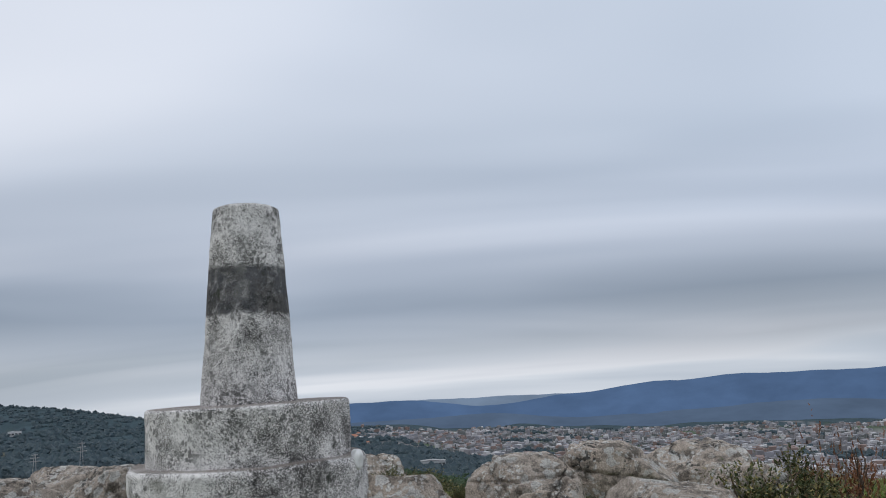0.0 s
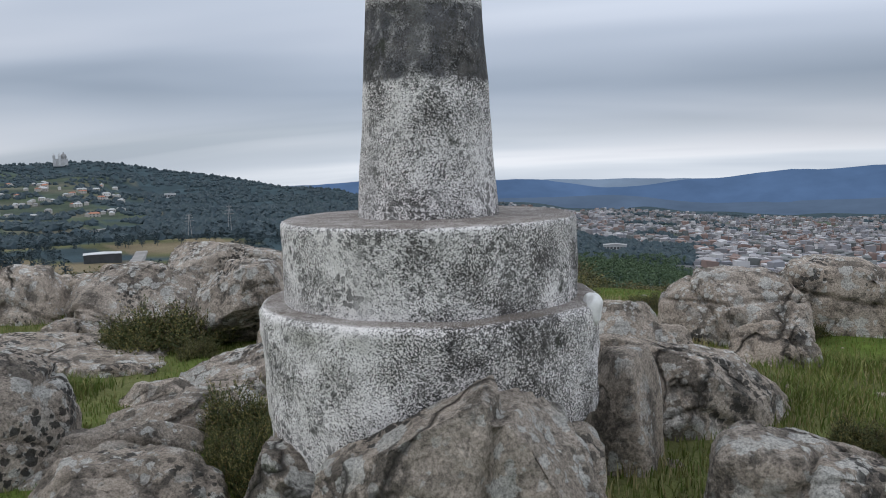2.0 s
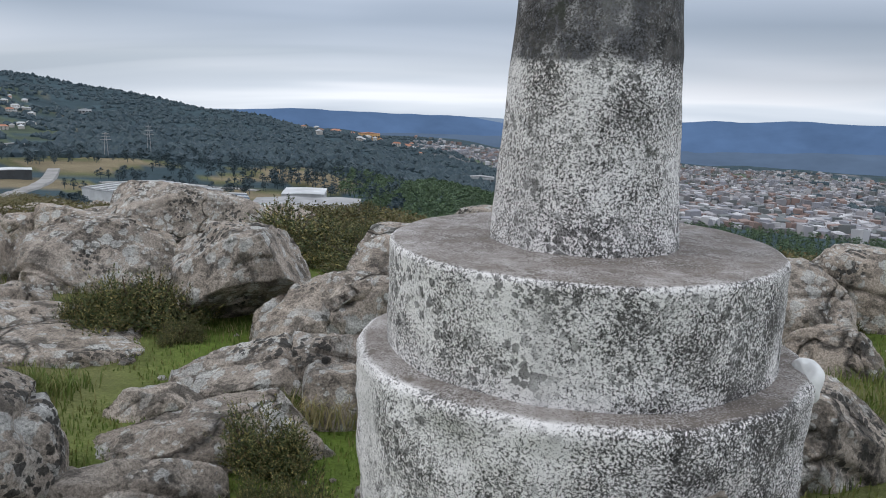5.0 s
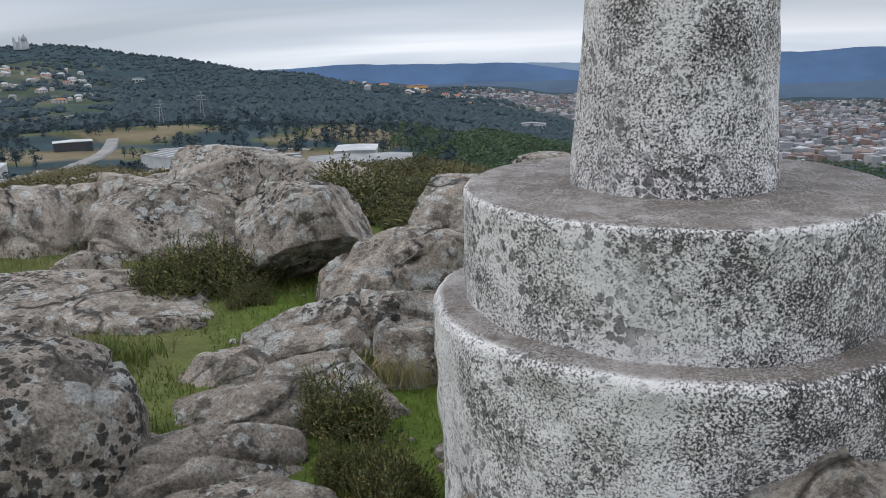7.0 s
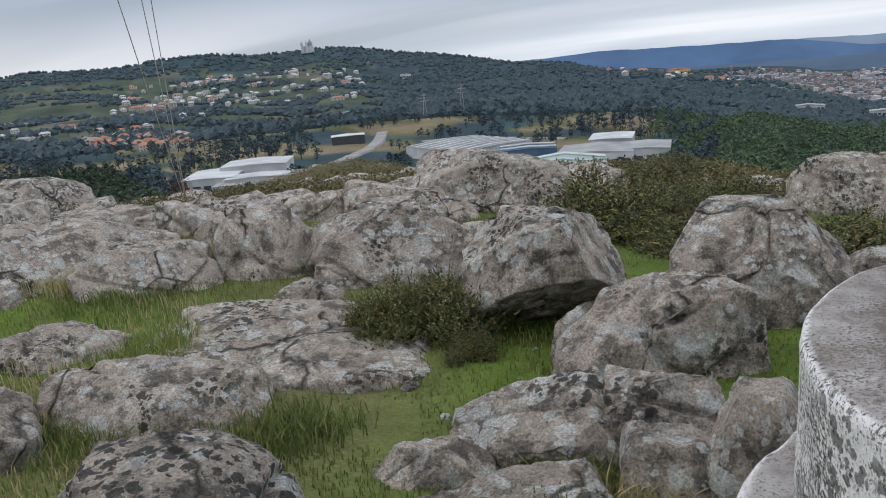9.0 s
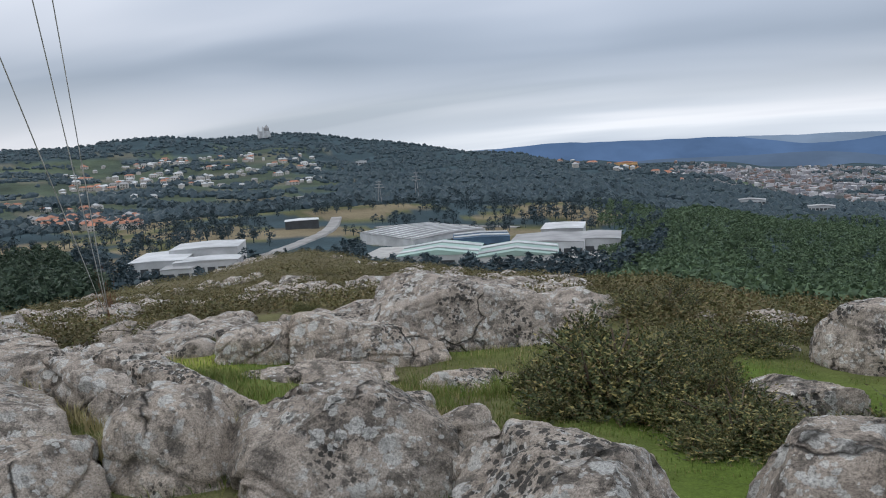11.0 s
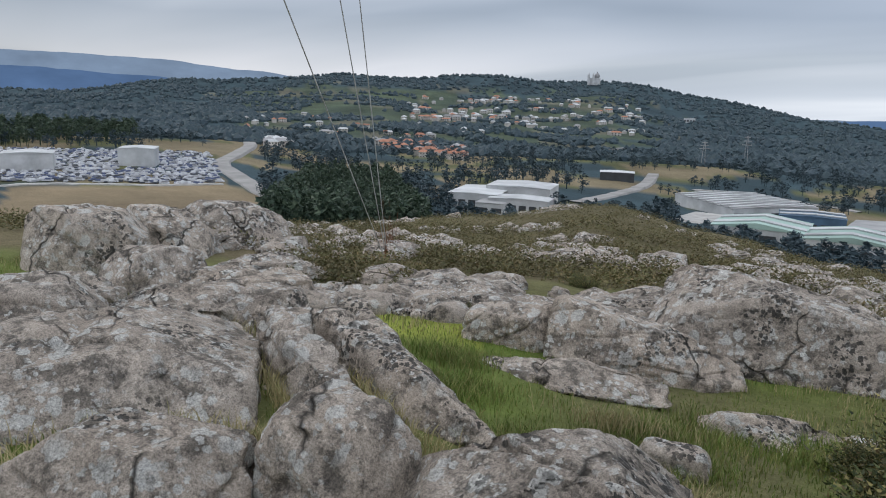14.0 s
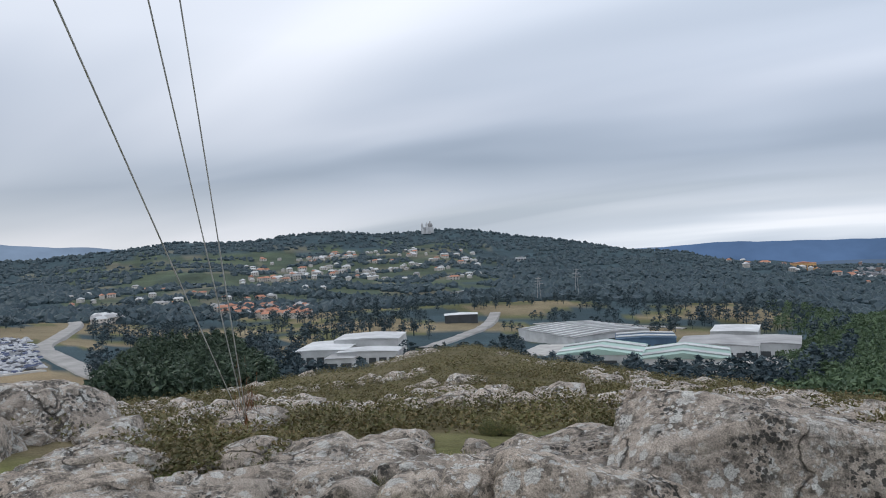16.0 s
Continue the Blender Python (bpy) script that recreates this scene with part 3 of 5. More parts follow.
# ---- rocks ----
def cube_skin(n):
    """The skin of a cube of side two, n squares along an edge, welded."""
    index, verts, faces = {}, [], []

    def at(p):
        if p not in index:
            index[p] = len(verts)
            verts.append(tuple(2 * c / n - 1 for c in p))
        return index[p]

    for axis in range(3):
        for side in (0, n):
            for i in range(n):
                for j in range(n):
                    q = []
                    for di, dj in ((0, 0), (1, 0), (1, 1), (0, 1)):
                        p = [0, 0, 0]
                        p[axis], p[(axis + 1) % 3], p[(axis + 2) % 3] = side, i + di, j + dj
                        q.append(at(tuple(p)))
                    faces.append(tuple(q if side else q[::-1]))
    return np.array(verts), faces


SKINS = {n: cube_skin(n) for n in (12, 30, 58)}


def rock_mesh(w, d, h, seed, n=30, power=5.0, cuts=8, sx=0.0, sy=0.0, taper=0.12, facets=(), rough=1.0):
    """A weathered granite block with its top centre at the origin: a rounded cuboid, its top sloping by sx and sy,
    split along joint planes (and along the given facets), then worn, bedded and pitted."""
    rnd = random.Random(seed)
    u, faces = SKINS[n]
    k = (np.abs(u) ** power).sum(1) ** (1 / power)
    p = u / k[:, None]
    out = np.sign(p) * np.abs(p) ** (power - 1) / np.array((w, d, h))
    out /= np.linalg.norm(out, axis=1)[:, None]
    planes = [(np.array(f[:3]) / np.linalg.norm(f[:3]), f[3]) for f in facets]
    for _ in range(cuts):
        v = np.array((rnd.uniform(-1, 1), rnd.uniform(-1, 1), rnd.uniform(-0.15, 0.85)))
        v /= np.linalg.norm(v)
        planes.append((v, rnd.uniform(0.84, 1.12)))
    for nrm, c in planes:
        over = np.maximum(p @ nrm - c, 0)
        p = p - over[:, None] * nrm * 0.96
        f = (over > 0)[:, None] * 0.8
        out = out * (1 - f) + nrm * f
    up = (p[:, 2:3] + 1) / 2
    p[:, :2] *= 1 - taper * up
    q = np.empty_like(p)
    q[:, 0], q[:, 1] = p[:, 0] * w / 2, p[:, 1] * d / 2
    q[:, 2] = (up[:, 0] - 1) * h + (sx * q[:, 0] + sy * q[:, 1]) * up[:, 0]
    size = min(max(w, d), 2.0)
    off = Vector((seed * 3.7, seed * 1.3, seed * 2.1))
    jv = Vector((rnd.uniform(-0.4, 0.4), rnd.uniform(-1, 1), rnd.uniform(0.3, 1))).normalized()
    fine = 1.0 if n > 20 else 0.4
    verts = []
    for c, o in zip(q.tolist(), out.tolist()):
        c = Vector(c)
        warp = noise.noise(c * 1.6 + off)
        g = noise.fractal(c * (1.5 / size) + off, 0.9, 2.0, 3) * 0.024 * size
        g += (0.3 - abs(noise.noise(c * 4.1 + off))) * 0.022 * min(size, 1.0) * fine
        g += noise.fractal(c * 9.0 + off, 0.55, 2.1, 4) * 0.013 * fine
        # worn joints, some deep and most faint
        bed = c.dot(jv) * 3.2 + 0.35 * warp
        f = abs(bed - math.floor(bed) - 0.5)
        g -= max(0.0, 0.07 - f) * 0.55 * (0.6 + noise.noise(off + jv * math.floor(bed) * 7)) * min(size, 1.2)
        crack = abs(noise.noise(c * (1.3 / size) + off * 2))
        g -= max(0.0, 0.045 - crack) * 1.1 * min(size, 1.0)
        verts.append(c + Vector(o) * g * rough)
    return verts, faces


ROCK_LABELS = (("large lichen-spotted grey granite boulder in turf", 1.5), ("grey granite boulder with pale lichen", 0.75), ("small weathered granite stone in the turf", 0))


def boulder(x, y, base, top, w, d, yaw, seed, power=5.0, label="", cuts=8, sx=0.0, sy=0.0, taper=0.15, facets=(), fine=False, sink=0.2, material=None):
    """A block that stands in the ground, its top at the given height, sloping by sx along its length and sy across."""
    low = min(base, ground_z(x, y)) - sink
    v, f = rock_mesh(w * 1.06, d * 1.06, max(top - low, 0.2), seed, 58 if fine else 30 if max(w, d) > 0.5 else 12, power + 3, cuts + 4, sx, sy, taper, facets)
    ob = sheet("boulder", v, f, material or GRANITE, True)
    ob.matrix_world = pose(x, y, top, 0, 0, yaw)
    if not label:
        label = next(t for t, size in ROCK_LABELS if max(w, d) >= size)
    return tagged(ob, label, "boulder", "granite boulders of the summit")


SLAB = "long granite slab between two grassy cracks"
# under the pillar
boulder(0.25, -0.66, -0.45, 0.42, 0.95, 0.75, 6, 131, 5, "pale granite outcrop under the survey pillar", 2, taper=0.05, facets=((-0.42, 0, 0.9, 0.78), (0.62, -0.1, 0.76, 0.86), (0.1, -1, 0.45, 0.85)), fine=True)
boulder(-0.42, -0.45, -0.45, 0.10, 0.5, 0.6, 15, 102, 4)
boulder(0.0, 0.0, -0.5, 0.02, 1.15, 1.15, 10, 104, 4, "shaded bedrock under the pillar's drum", 5)
boulder(0.78, 0.62, -0.45, 0.2, 0.38, 0.5, -10, 103, 4)
# north of the pillar
boulder(-2.45, 3.45, -0.28, 0.26, 0.95, 1.2, 25, 2, 6, "angular granite boulder leaning over a dark hollow", 3, sy=-0.12, taper=-0.1, facets=((0.1, -0.75, -0.7, 0.72), (0.85, -0.35, 0.4, 0.82), (-0.75, -0.2, 0.62, 0.86)), fine=True, sink=0.0)
boulder(-1.15, 3.9, -0.45, 0.22, 1.1, 1.0, 12, 3, 6, "", 5, sx=-0.05, fine=True)
boulder(-4.2, 4.2, -0.5, 0.12, 1.55, 1.2, 36, 1, 4, "", 6, sx=-0.06, facets=((-0.6, -0.3, 0.74, 0.85), (0, -0.9, 0.43, 0.83)), fine=True)
boulder(-5.17, 3.78, -0.55, 0.14, 0.85, 0.8, 45, 4, 3.5, "", 7)
boulder(-3.75, 2.35, -0.5, -0.33, 1.9, 1.6, 30, 5, 8, "flat sandy granite slab level with the turf", -2, sx=-0.03, taper=0.1)
boulder(-4.3, 3.2, -0.45, -0.28, 0.62, 0.36, 41, 6, 5)
boulder(-5.75, 2.95, -0.5, -0.02, 1.25, 0.95, 50, 7, 5, "cracked granite block split into three", 5, sx=-0.08, fine=True)
boulder(-2.5, 0.14, -0.45, 0.2, 0.98, 0.98, 30, 9, -0.5, "rounded granite boulder with black and white lichen", -2, taper=0.05, fine=True, material=LICHENED)
boulder(-3.8, 1.3, -0.42, -0.14, 1.25, 0.75, 40, 10, 4, "", 7)
boulder(-4.3, 0.5, -0.42, -0.02, 0.8, 0.7, 58, 11, 4)
boulder(-1.55, 2.8, -0.4, 0.06, 1.1, 0.7, 22, 12, 4.5, "", 7, sx=0.04, facets=((-0.6, -0.3, 0.75, 0.72),), fine=True)
boulder(-1.6, 1.75, -0.42, -0.1, 1.25, 0.7, 22, 13, 4.5, "", 6, sx=0.1, facets=((-0.45, -0.2, 0.87, 0.72),), fine=True)
boulder(-2.10, 1.27, -0.42, -0.24, 0.55, 0.33, 32, 14, 4)
boulder(-1.1, 1.45, -0.40, -0.12, 0.5, 0.4, 18, 15, 4)
boulder(-1.68, 0.9, -0.42, -0.2, 1.25, 0.58, 26, 16, 4.5, "", 6, sx=0.08, fine=True)
boulder(-1.85, 0.3, -0.42, -0.2, 1.0, 0.55, 35, 17, 4)
boulder(-0.85, 1.5, -0.35, 0.1, 0.4, 0.4, 13, 18, 3)
boulder(-1.35, -0.25, -0.40, -0.14, 0.9, 0.7, 25, 57, 4.5)
boulder(-3.7, 5.0, -0.7, -0.28, 0.6, 0.5, 25, 44, 4)
boulder(-0.3, 4.6, -0.6, -0.2, 1.0, 0.9, 0, 215, 5)
# the slabs west of the summit
boulder(-7.45, 3.27, -0.55, 0.0, 2.2, 2.0, 58, 25, 7, "broad cracked granite slab with bare brown patches", 3, sx=-0.03, sy=0.05, taper=0.06, fine=True)
boulder(-6.5, 4.44, -0.6, -0.1, 1.7, 0.36, -17, 26, 6, SLAB, 4, sx=-0.16, taper=0.1, fine=True)
boulder(-6.15, 4.98, -0.7, -0.2, 2.0, 0.44, -4, 27, 6, SLAB, 4, sx=-0.2, taper=0.1, fine=True)
boulder(-6.9, 5.3, -0.7, -0.22, 1.3, 0.35, -8, 226, 6, SLAB, 4, sx=-0.15)
boulder(-7.9, 5.15, -0.7, -0.3, 0.9, 0.6, 30, 227, 5, "", 6)
boulder(-8.9, 4.9, -0.7, -0.24, 1.9, 0.9, 60, 63, 6, "low bedded granite slab in the turf", 5, sx=-0.04)
boulder(-9.9, 5.8, -0.8, -0.4, 1.5, 1.1, 60, 201, 6)
boulder(-10.6, 5.0, -0.75, -0.2, 1.2, 1.0, 65, 230, 4)
boulder(-9.4, 3.4, -0.6, -0.1, 1.6, 1.5, 70, 212, 5)
boulder(-12.3, 4.9, -0.9, 0.02, 1.5, 1.4, 68, 30, 4, "", 8, sx=-0.12)
boulder(-13.1, 6.25, -1.0, -0.2, 1.3, 1.3, 66, 29, 5, "", 8, sx=-0.1)
boulder(-14.0, 7.7, -1.3, -0.42, 2.0, 1.5, 62, 31, 6, "", 7, sx=-0.16, facets=((0.1, -0.9, 0.43, 0.85),))
boulder(-11.4, 6.9, -1.2, -0.72, 1.6, 1.1, 58, 32, 5)
# the hollow with the wedge stones and the upright block behind
boulder(-6.25, 6.92, -1.1, -0.74, 1.5, 0.62, 47, 23, 7, "wedge-shaped granite slab tilted over the grass", 2, sx=-0.02, sy=0.05, taper=-0.1, facets=((-0.72, -0.1, -0.68, 0.85), (0.72, -0.25, -0.64, 0.86)), fine=True, sink=0.1)
boulder(-7.35, 7.45, -1.0, -0.5, 1.15, 0.75, 42, 24, 4.5, "", 7, fine=True)
boulder(-6.25, 8.0, -1.1, -0.55, 1.9, 0.75, 38, 22, 5, "long granite wedge falling away to one side", 4, sx=-0.24, fine=True)
boulder(-5.75, 9.55, -1.3, -0.28, 2.4, 1.5, 22, 20, 8, "upright streaked granite block with a sloping top", 3, sx=-0.22, taper=0.06, facets=((0.05, -0.95, 0.3, 0.9), (-0.8, -0.3, 0.52, 0.92)), fine=True)
boulder(-4.1, 10.3, -1.4, -0.98, 2.2, 1.0, 16, 21, 5, "", 6, sx=-0.2)
boulder(-4.7, 7.6, -1.3, -0.9, 1.4, 0.85, 20, 38, 5, "", 6, sx=-0.1, fine=True)
boulder(-4.2, 8.0, -1.3, -1.0, 0.6, 0.4, 40, 238, 5)
boulder(-8.4, 8.6, -1.2, -0.9, 1.6, 1.0, 42, 205, 5)
boulder(-9.5, 8.3, -1.2, -0.98, 1.5, 1.0, 45, 46, 6)
boulder(-7.4, 9.2, -1.25, -0.86, 1.3, 0.9, 35, 35, 5)
boulder(-8.5, 9.8, -1.4, -1.14, 1.5, 1.0, 36, 47, 5)
boulder(-7.0, 10.4, -1.4, -1.1, 1.2, 0.9, 30, 207, 4)
boulder(-10.4, 9.9, -1.5, -1.32, 2.6, 1.6, 46, 33, 6)
boulder(-11.9, 11.3, -1.8, -1.55, 2.4, 1.5, 50, 133, 5)
boulder(-9.4, 11.6, -1.7, -1.4, 1.8, 1.1, 40, 206, 5)
boulder(-9.0, 12.6, -1.8, -1.42, 1.1, 0.9, 36, 236, 4)
boulder(-11.2, 8.4, -1.4, -1.2, 1.9, 1.2, 52, 204, 6)
boulder(-12.9, 9.0, -1.6, -1.4, 1.8, 1.2, 50, 208, 5)
boulder(-13.1, 10.5, -1.7, -1.2, 1.0, 0.9, 50, 37, 4)
boulder(-9.73, 13.26, -1.9, -1.6, 1.25, 1.0, 33, 36)
boulder(-2.0, 9.5, -1.4, -0.98, 1.0, 0.7, 5, 40, 4)
boulder(-0.75, 8.9, -1.1, -0.28, 1.5, 1.2, 2, 19, 4)
boulder(-1.65, 6.75, -1.0, -0.45, 1.4, 0.9, 10, 42, 5, "", 7, sx=0.08)
boulder(-4.7, 6.1, -0.9, -0.6, 0.5, 0.4, 24, 43)
boulder(-5.31, 13.02, -2.0, -1.75, 1.4, 1.1, 17, 65)
boulder(-6.79, 14.61, -2.0, -1.6, 1.7, 1.3, 19, 66)
boulder(-12.96, 14.74, -2.4, -1.97, 1.5, 1.2, 39, 67)
boulder(-16.57, 14.62, -2.8, -2.31, 1.1, 0.9, 48, 68)
boulder(-5.33, 18.35, -2.8, -2.2, 1.6, 1.3, 12, 69)
boulder(-10.63, 14.59, -2.2, -1.64, 0.9, 0.7, 33, 70)
# low rock between the pillar and the western slabs
boulder(-6.7, 2.0, -0.5, -0.16, 1.2, 0.9, 60, 209, 5)
boulder(-5.2, 1.6, -0.5, -0.2, 1.3, 0.9, 48, 210, 5)
boulder(-5.3, 0.6, -0.5, -0.16, 1.1, 0.9, 60, 211, 4)
boulder(-6.4, 0.8, -0.5, -0.2, 1.3, 1.1, 70, 213, 4)
# east of the pillar
boulder(1.2, 1.38, -0.45, 0.02, 1.2, 0.72, 32, 53, 6, "flat granite slab sloping into the turf", 4, sx=-0.2, taper=0.05, fine=True)
boulder(0.68, 2.05, -0.4, 0.2, 0.95, 0.8, 4, 61, 4, "", 7, sx=-0.08)
boulder(1.8, 4.2, -0.55, 0.07, 1.3, 0.9, -6, 49, 5, "", 6, fine=True)
boulder(1.95, 3.1, -0.48, -0.18, 0.66, 0.5, -8, 50, 4)
boulder(2.62, 0.22, -0.45, 0.2, 1.25, 0.9, -24, 52, 5, "angular granite block with a sloping cracked face", 4, sx=-0.12, facets=((-0.7, -0.4, 0.6, 0.8),), fine=True)
boulder(1.48, -0.28, -0.45, 0.1, 0.8, 0.6, -14, 54, 4, "", 6, sx=-0.12, fine=True)
boulder(2.9, 4.85, -0.7, 0.1, 1.5, 1.0, -14, 59, 5)
boulder(3.9, 5.3, -0.7, 0.0, 1.5, 1.2, -20, 51, 4)
boulder(0.9, 3.2, -0.5, -0.22, 0.9, 0.6, 20, 214, 5)
boulder(3.6, 2.1, -0.5, 0.1, 0.9, 0.8, -30, 252, 4)
anchor_rock = boulder(-12.1, 9.45, -1.7, -1.42, 1.6, 1.2, 50, 216, 6, "rust-stained granite slab that holds the guy wires", 3, sy=0.12)
anchor_rock.data.materials[0] = RUSTED
lip = sheet("mortar_patch", *rock_mesh(0.09, 0.15, 0.12, 400, 12, 3.0), MORTAR, True, pillar)
tagged(lip, "fresh white mortar patch on the drum's edge")
lip.location = (0.665, -0.15, 0.60)


# ---- plants of the summit ----
def blades(spots, tall, wide, seed, lean=0.5):
    """Grass: bent blades of two facets rooted at the given places."""
    rnd = random.Random(seed)
    verts, faces = [], []
    for x, y, z, k in spots:
        a, h = rnd.uniform(0, 6.28), tall * k * rnd.uniform(0.5, 1.3)
        b, dx, dy = rnd.uniform(0, 6.28), wide * math.cos(a), wide * math.sin(a)
        lx, ly = lean * h * math.cos(b) * rnd.uniform(0.2, 1), lean * h * math.sin(b) * rnd.uniform(0.2, 1)
        i = len(verts)
        verts += [(x - dx, y - dy, z - 0.02), (x + dx, y + dy, z - 0.02), (x + lx * 0.35 + dx * 0.7, y + ly * 0.35 + dy * 0.7, z + h * 0.6),
                  (x + lx * 0.35 - dx * 0.7, y + ly * 0.35 - dy * 0.7, z + h * 0.6), (x + lx, y + ly, z + h)]
        faces += [(i, i + 1, i + 2, i + 3), (i + 3, i + 2, i + 4)]
    return verts, faces


def turf(name, label, count, tall, material, seed, level):
    """Turf in uneven patches round the rocks of the summit."""
    rnd = random.Random(seed)
    spots = []
    while len(spots) < count:
        r = 13 * rnd.random() ** 0.75
        x, y = polar(rnd.uniform(-75, 115), r)
        x, y = x - 1.0, y - 1.2
        k = noise.noise((x * 0.5, y * 0.5, 33)) + 0.5 * noise.noise((x * 1.7, y * 1.7, seed))
        if k > level:
            spots.append((x, y, ground_z(x, y), 0.5 + min(k - level, 0.8)))
    v, f = blades(spots, tall, 0.004, seed)
    return tagged(sheet(name, v, f, material), label, "grass", kind="stuff")


turf("turf", "short green turf growing between the boulders", 150000, 0.042, GRASS, 1, -0.45)
turf("dry_grass", "dry straw-coloured grass tufts among the rocks", 16000, 0.11, DRY, 2, 0.22)


def lush_grass(*places):
    """Taller green grass in the hollows, round the given places."""
    rnd = random.Random(300)
    spots = []
    for x, y, w in places:
        for _ in range(1300):
            px, py = x + rnd.gauss(0, w / 2), y + rnd.gauss(0, w / 2)
            spots.append((px, py, ground_z(px, py), 1.0))
    v, f = blades(spots, 0.095, 0.004, 300, 0.9)
    return tagged(sheet("lush_grass", v, f, GRASS), "lush green grass in hollows beside the boulders", "grass", kind="stuff")


lush_grass((-5.1, 6.6, 0.5), (-4.9, 7.3, 0.6), (-4.2, 7.4, 0.5), (-5.0, 3.9, 0.35), (-5.2, 5.3, 0.4), (-6.3, 5.6, 0.35), (-7.0, 6.2, 0.4), (-3.3, 3.1, 0.3), (-2.9, 1.35, 0.3),
           (-1.5, 1.3, 0.2), (-6.9, 3.1, 0.35), (-7.4, 3.0, 0.3), (0.95, -0.55, 0.3), (1.5, 0.2, 0.5), (-4.4, 1.9, 0.3), (-4.7, 6.1, 0.4), (-7.3, 4.4, 0.15), (-5.6, 2.7, 0.5), (-3.9, 0.9, 0.4), (1.9, 1.9, 0.6), (2.4, 2.9, 0.5), (-3.4, 5.3, 0.4))


def crack_grass(*places):
    """Yellowing grass rooted in the cracks and along the foot of the slabs."""
    rnd = random.Random(310)
    spots = []
    for x, y, w, d, yaw in places:
        c, q = math.cos(radians(yaw)), math.sin(radians(yaw))
        for _ in range(260):
            a, b = rnd.gauss(0, w / 2), rnd.gauss(0, d / 2)
            px, py = x + a * c - b * q, y + a * q + b * c
            spots.append((px, py, ground_z(px, py) + 0.05, 1.0))
    v, f = blades(spots, 0.12, 0.004, 310, 0.9)
    return tagged(sheet("crack_grass", v, f, DRY), "yellowing grass growing in the cracks of the slabs", "grass", kind="stuff")


crack_grass((-6.4, 4.15, 0.9, 0.06, -18), (-6.3, 4.72, 0.9, 0.06, -12), (-6.05, 3.45, 0.5, 0.2, 60), (-5.75, 3.75, 0.3, 0.15, 40), (-5.5, 4.4, 0.4, 0.15, 20), (-6.2, 2.6, 0.4, 0.25, 60),
            (-4.6, 5.2, 0.4, 0.3, 30), (-4.1, 5.4, 0.4, 0.3, 0), (-5.3, 6.4, 0.5, 0.2, 40), (-8.3, 4.4, 0.8, 0.1, 50), (-1.2, 1.25, 0.25, 0.1, 20))


def sprig_mesh(seed, sprigs, leaf, height=1.0, upright=0.5):
    """Leaves of a bush, unit wide: sprays of thin pointed leaves along many twigs, over an uneven dome."""
    rnd = random.Random(seed)
    verts, faces = [], []
    lobes = [(rnd.uniform(-0.36, 0.36), rnd.uniform(-0.36, 0.36), rnd.uniform(0.08, 0.2), rnd.uniform(0.3, 1.25)) for _ in range(16)]
    for _ in range(sprigs):
        lx, ly, lr, lh = rnd.choice(lobes)
        a, q = rnd.uniform(0, 6.28), math.sqrt(rnd.random())
        bx, by = lx + lr * q * math.cos(a), ly + lr * q * math.sin(a)
        bz = height * lh * (1 - 0.8 * q * q) * rnd.uniform(0.15, 0.92)
        d = Vector((math.cos(a) * q * 0.9 + rnd.gauss(0, 0.3), math.sin(a) * q * 0.9 + rnd.gauss(0, 0.3), upright + rnd.random() * 0.7)).normalized()
        length = rnd.uniform(0.08, 0.2) * (1.9 if rnd.random() < 0.12 else 1)
        for j in range(11):
            c = Vector((bx, by, bz)) + d * length * (j / 10)
            u = Vector((rnd.gauss(0, 1), rnd.gauss(0, 1), rnd.gauss(0.4, 0.8))).normalized()
            s = u.cross(d)
            s = s.normalized() * leaf * 0.28 if s.length > 0.01 else Vector((leaf * 0.28, 0, 0))
            i = len(verts)
            verts += [c - s, c + s, c + (u * 0.8 + d * 0.5) * leaf]
            faces.append((i, i + 1, i + 2))
    return verts, faces


def stems_mesh(seed, count, height):
    rnd = random.Random(seed)
    bm = bmesh.new()
    for _ in range(count):
        a, q = rnd.uniform(0, 6.28), rnd.uniform(0.1, 0.42)
        p0 = Vector((0.08 * math.cos(a), 0.08 * math.sin(a), -0.12))
        p1 = Vector((q * math.cos(a), q * math.sin(a), height * rnd.uniform(0.45, 0.85)))
        mid = (p0 + p1) / 2 + Vector((rnd.gauss(0, 0.05), rnd.gauss(0, 0.05), 0.05))
        rings = []
        for c, r in ((p0, 0.016), (mid, 0.011), (p1, 0.004)):
            rings.append([bm.verts.new(c + Vector((r * math.cos(k * 1.2566), r * math.sin(k * 1.2566), 0))) for k in range(5)])
        for lo, hi in zip(rings, rings[1:]):
            for k in range(5):
                bm.faces.new((lo[k], lo[(k + 1) % 5], hi[(k + 1) % 5], hi[k]))
    return bm


def make_bush(name, label, category, group, seed, sprigs, leaf, height, material):
    ob = tagged(new(name), label, category, group)
    part("woody_base", stems_mesh(seed, 16, height), BARK, ob)
    v, f = sprig_mesh(seed, sprigs, leaf, height)
    sheet("foliage", v, f, material, False, ob)
    return ob


BUSHES = [make_bush("gorse_bush", "dense dark green gorse bush with yellowish tips", "bush", "gorse bushes", s, 2400, 0.03, 0.66, GORSE) for s in (11, 12, 13)]
FIRST = [False, False, False]


def bush(x, y, w, tall, yaw, kind=0):
    m = Matrix.Translation((x, y, ground_z(x, y))) @ Matrix.Rotation(radians(yaw), 4, "Z") @ Matrix.Diagonal((w, w, tall / 0.62, 1))
    if FIRST[kind]:
        return copy_thing(BUSHES[kind], m)
    FIRST[kind] = True
    BUSHES[kind].matrix_basis = m
    return BUSHES[kind]


bush(-2.95, 2.85, 0.85, 0.42, 0, 0)
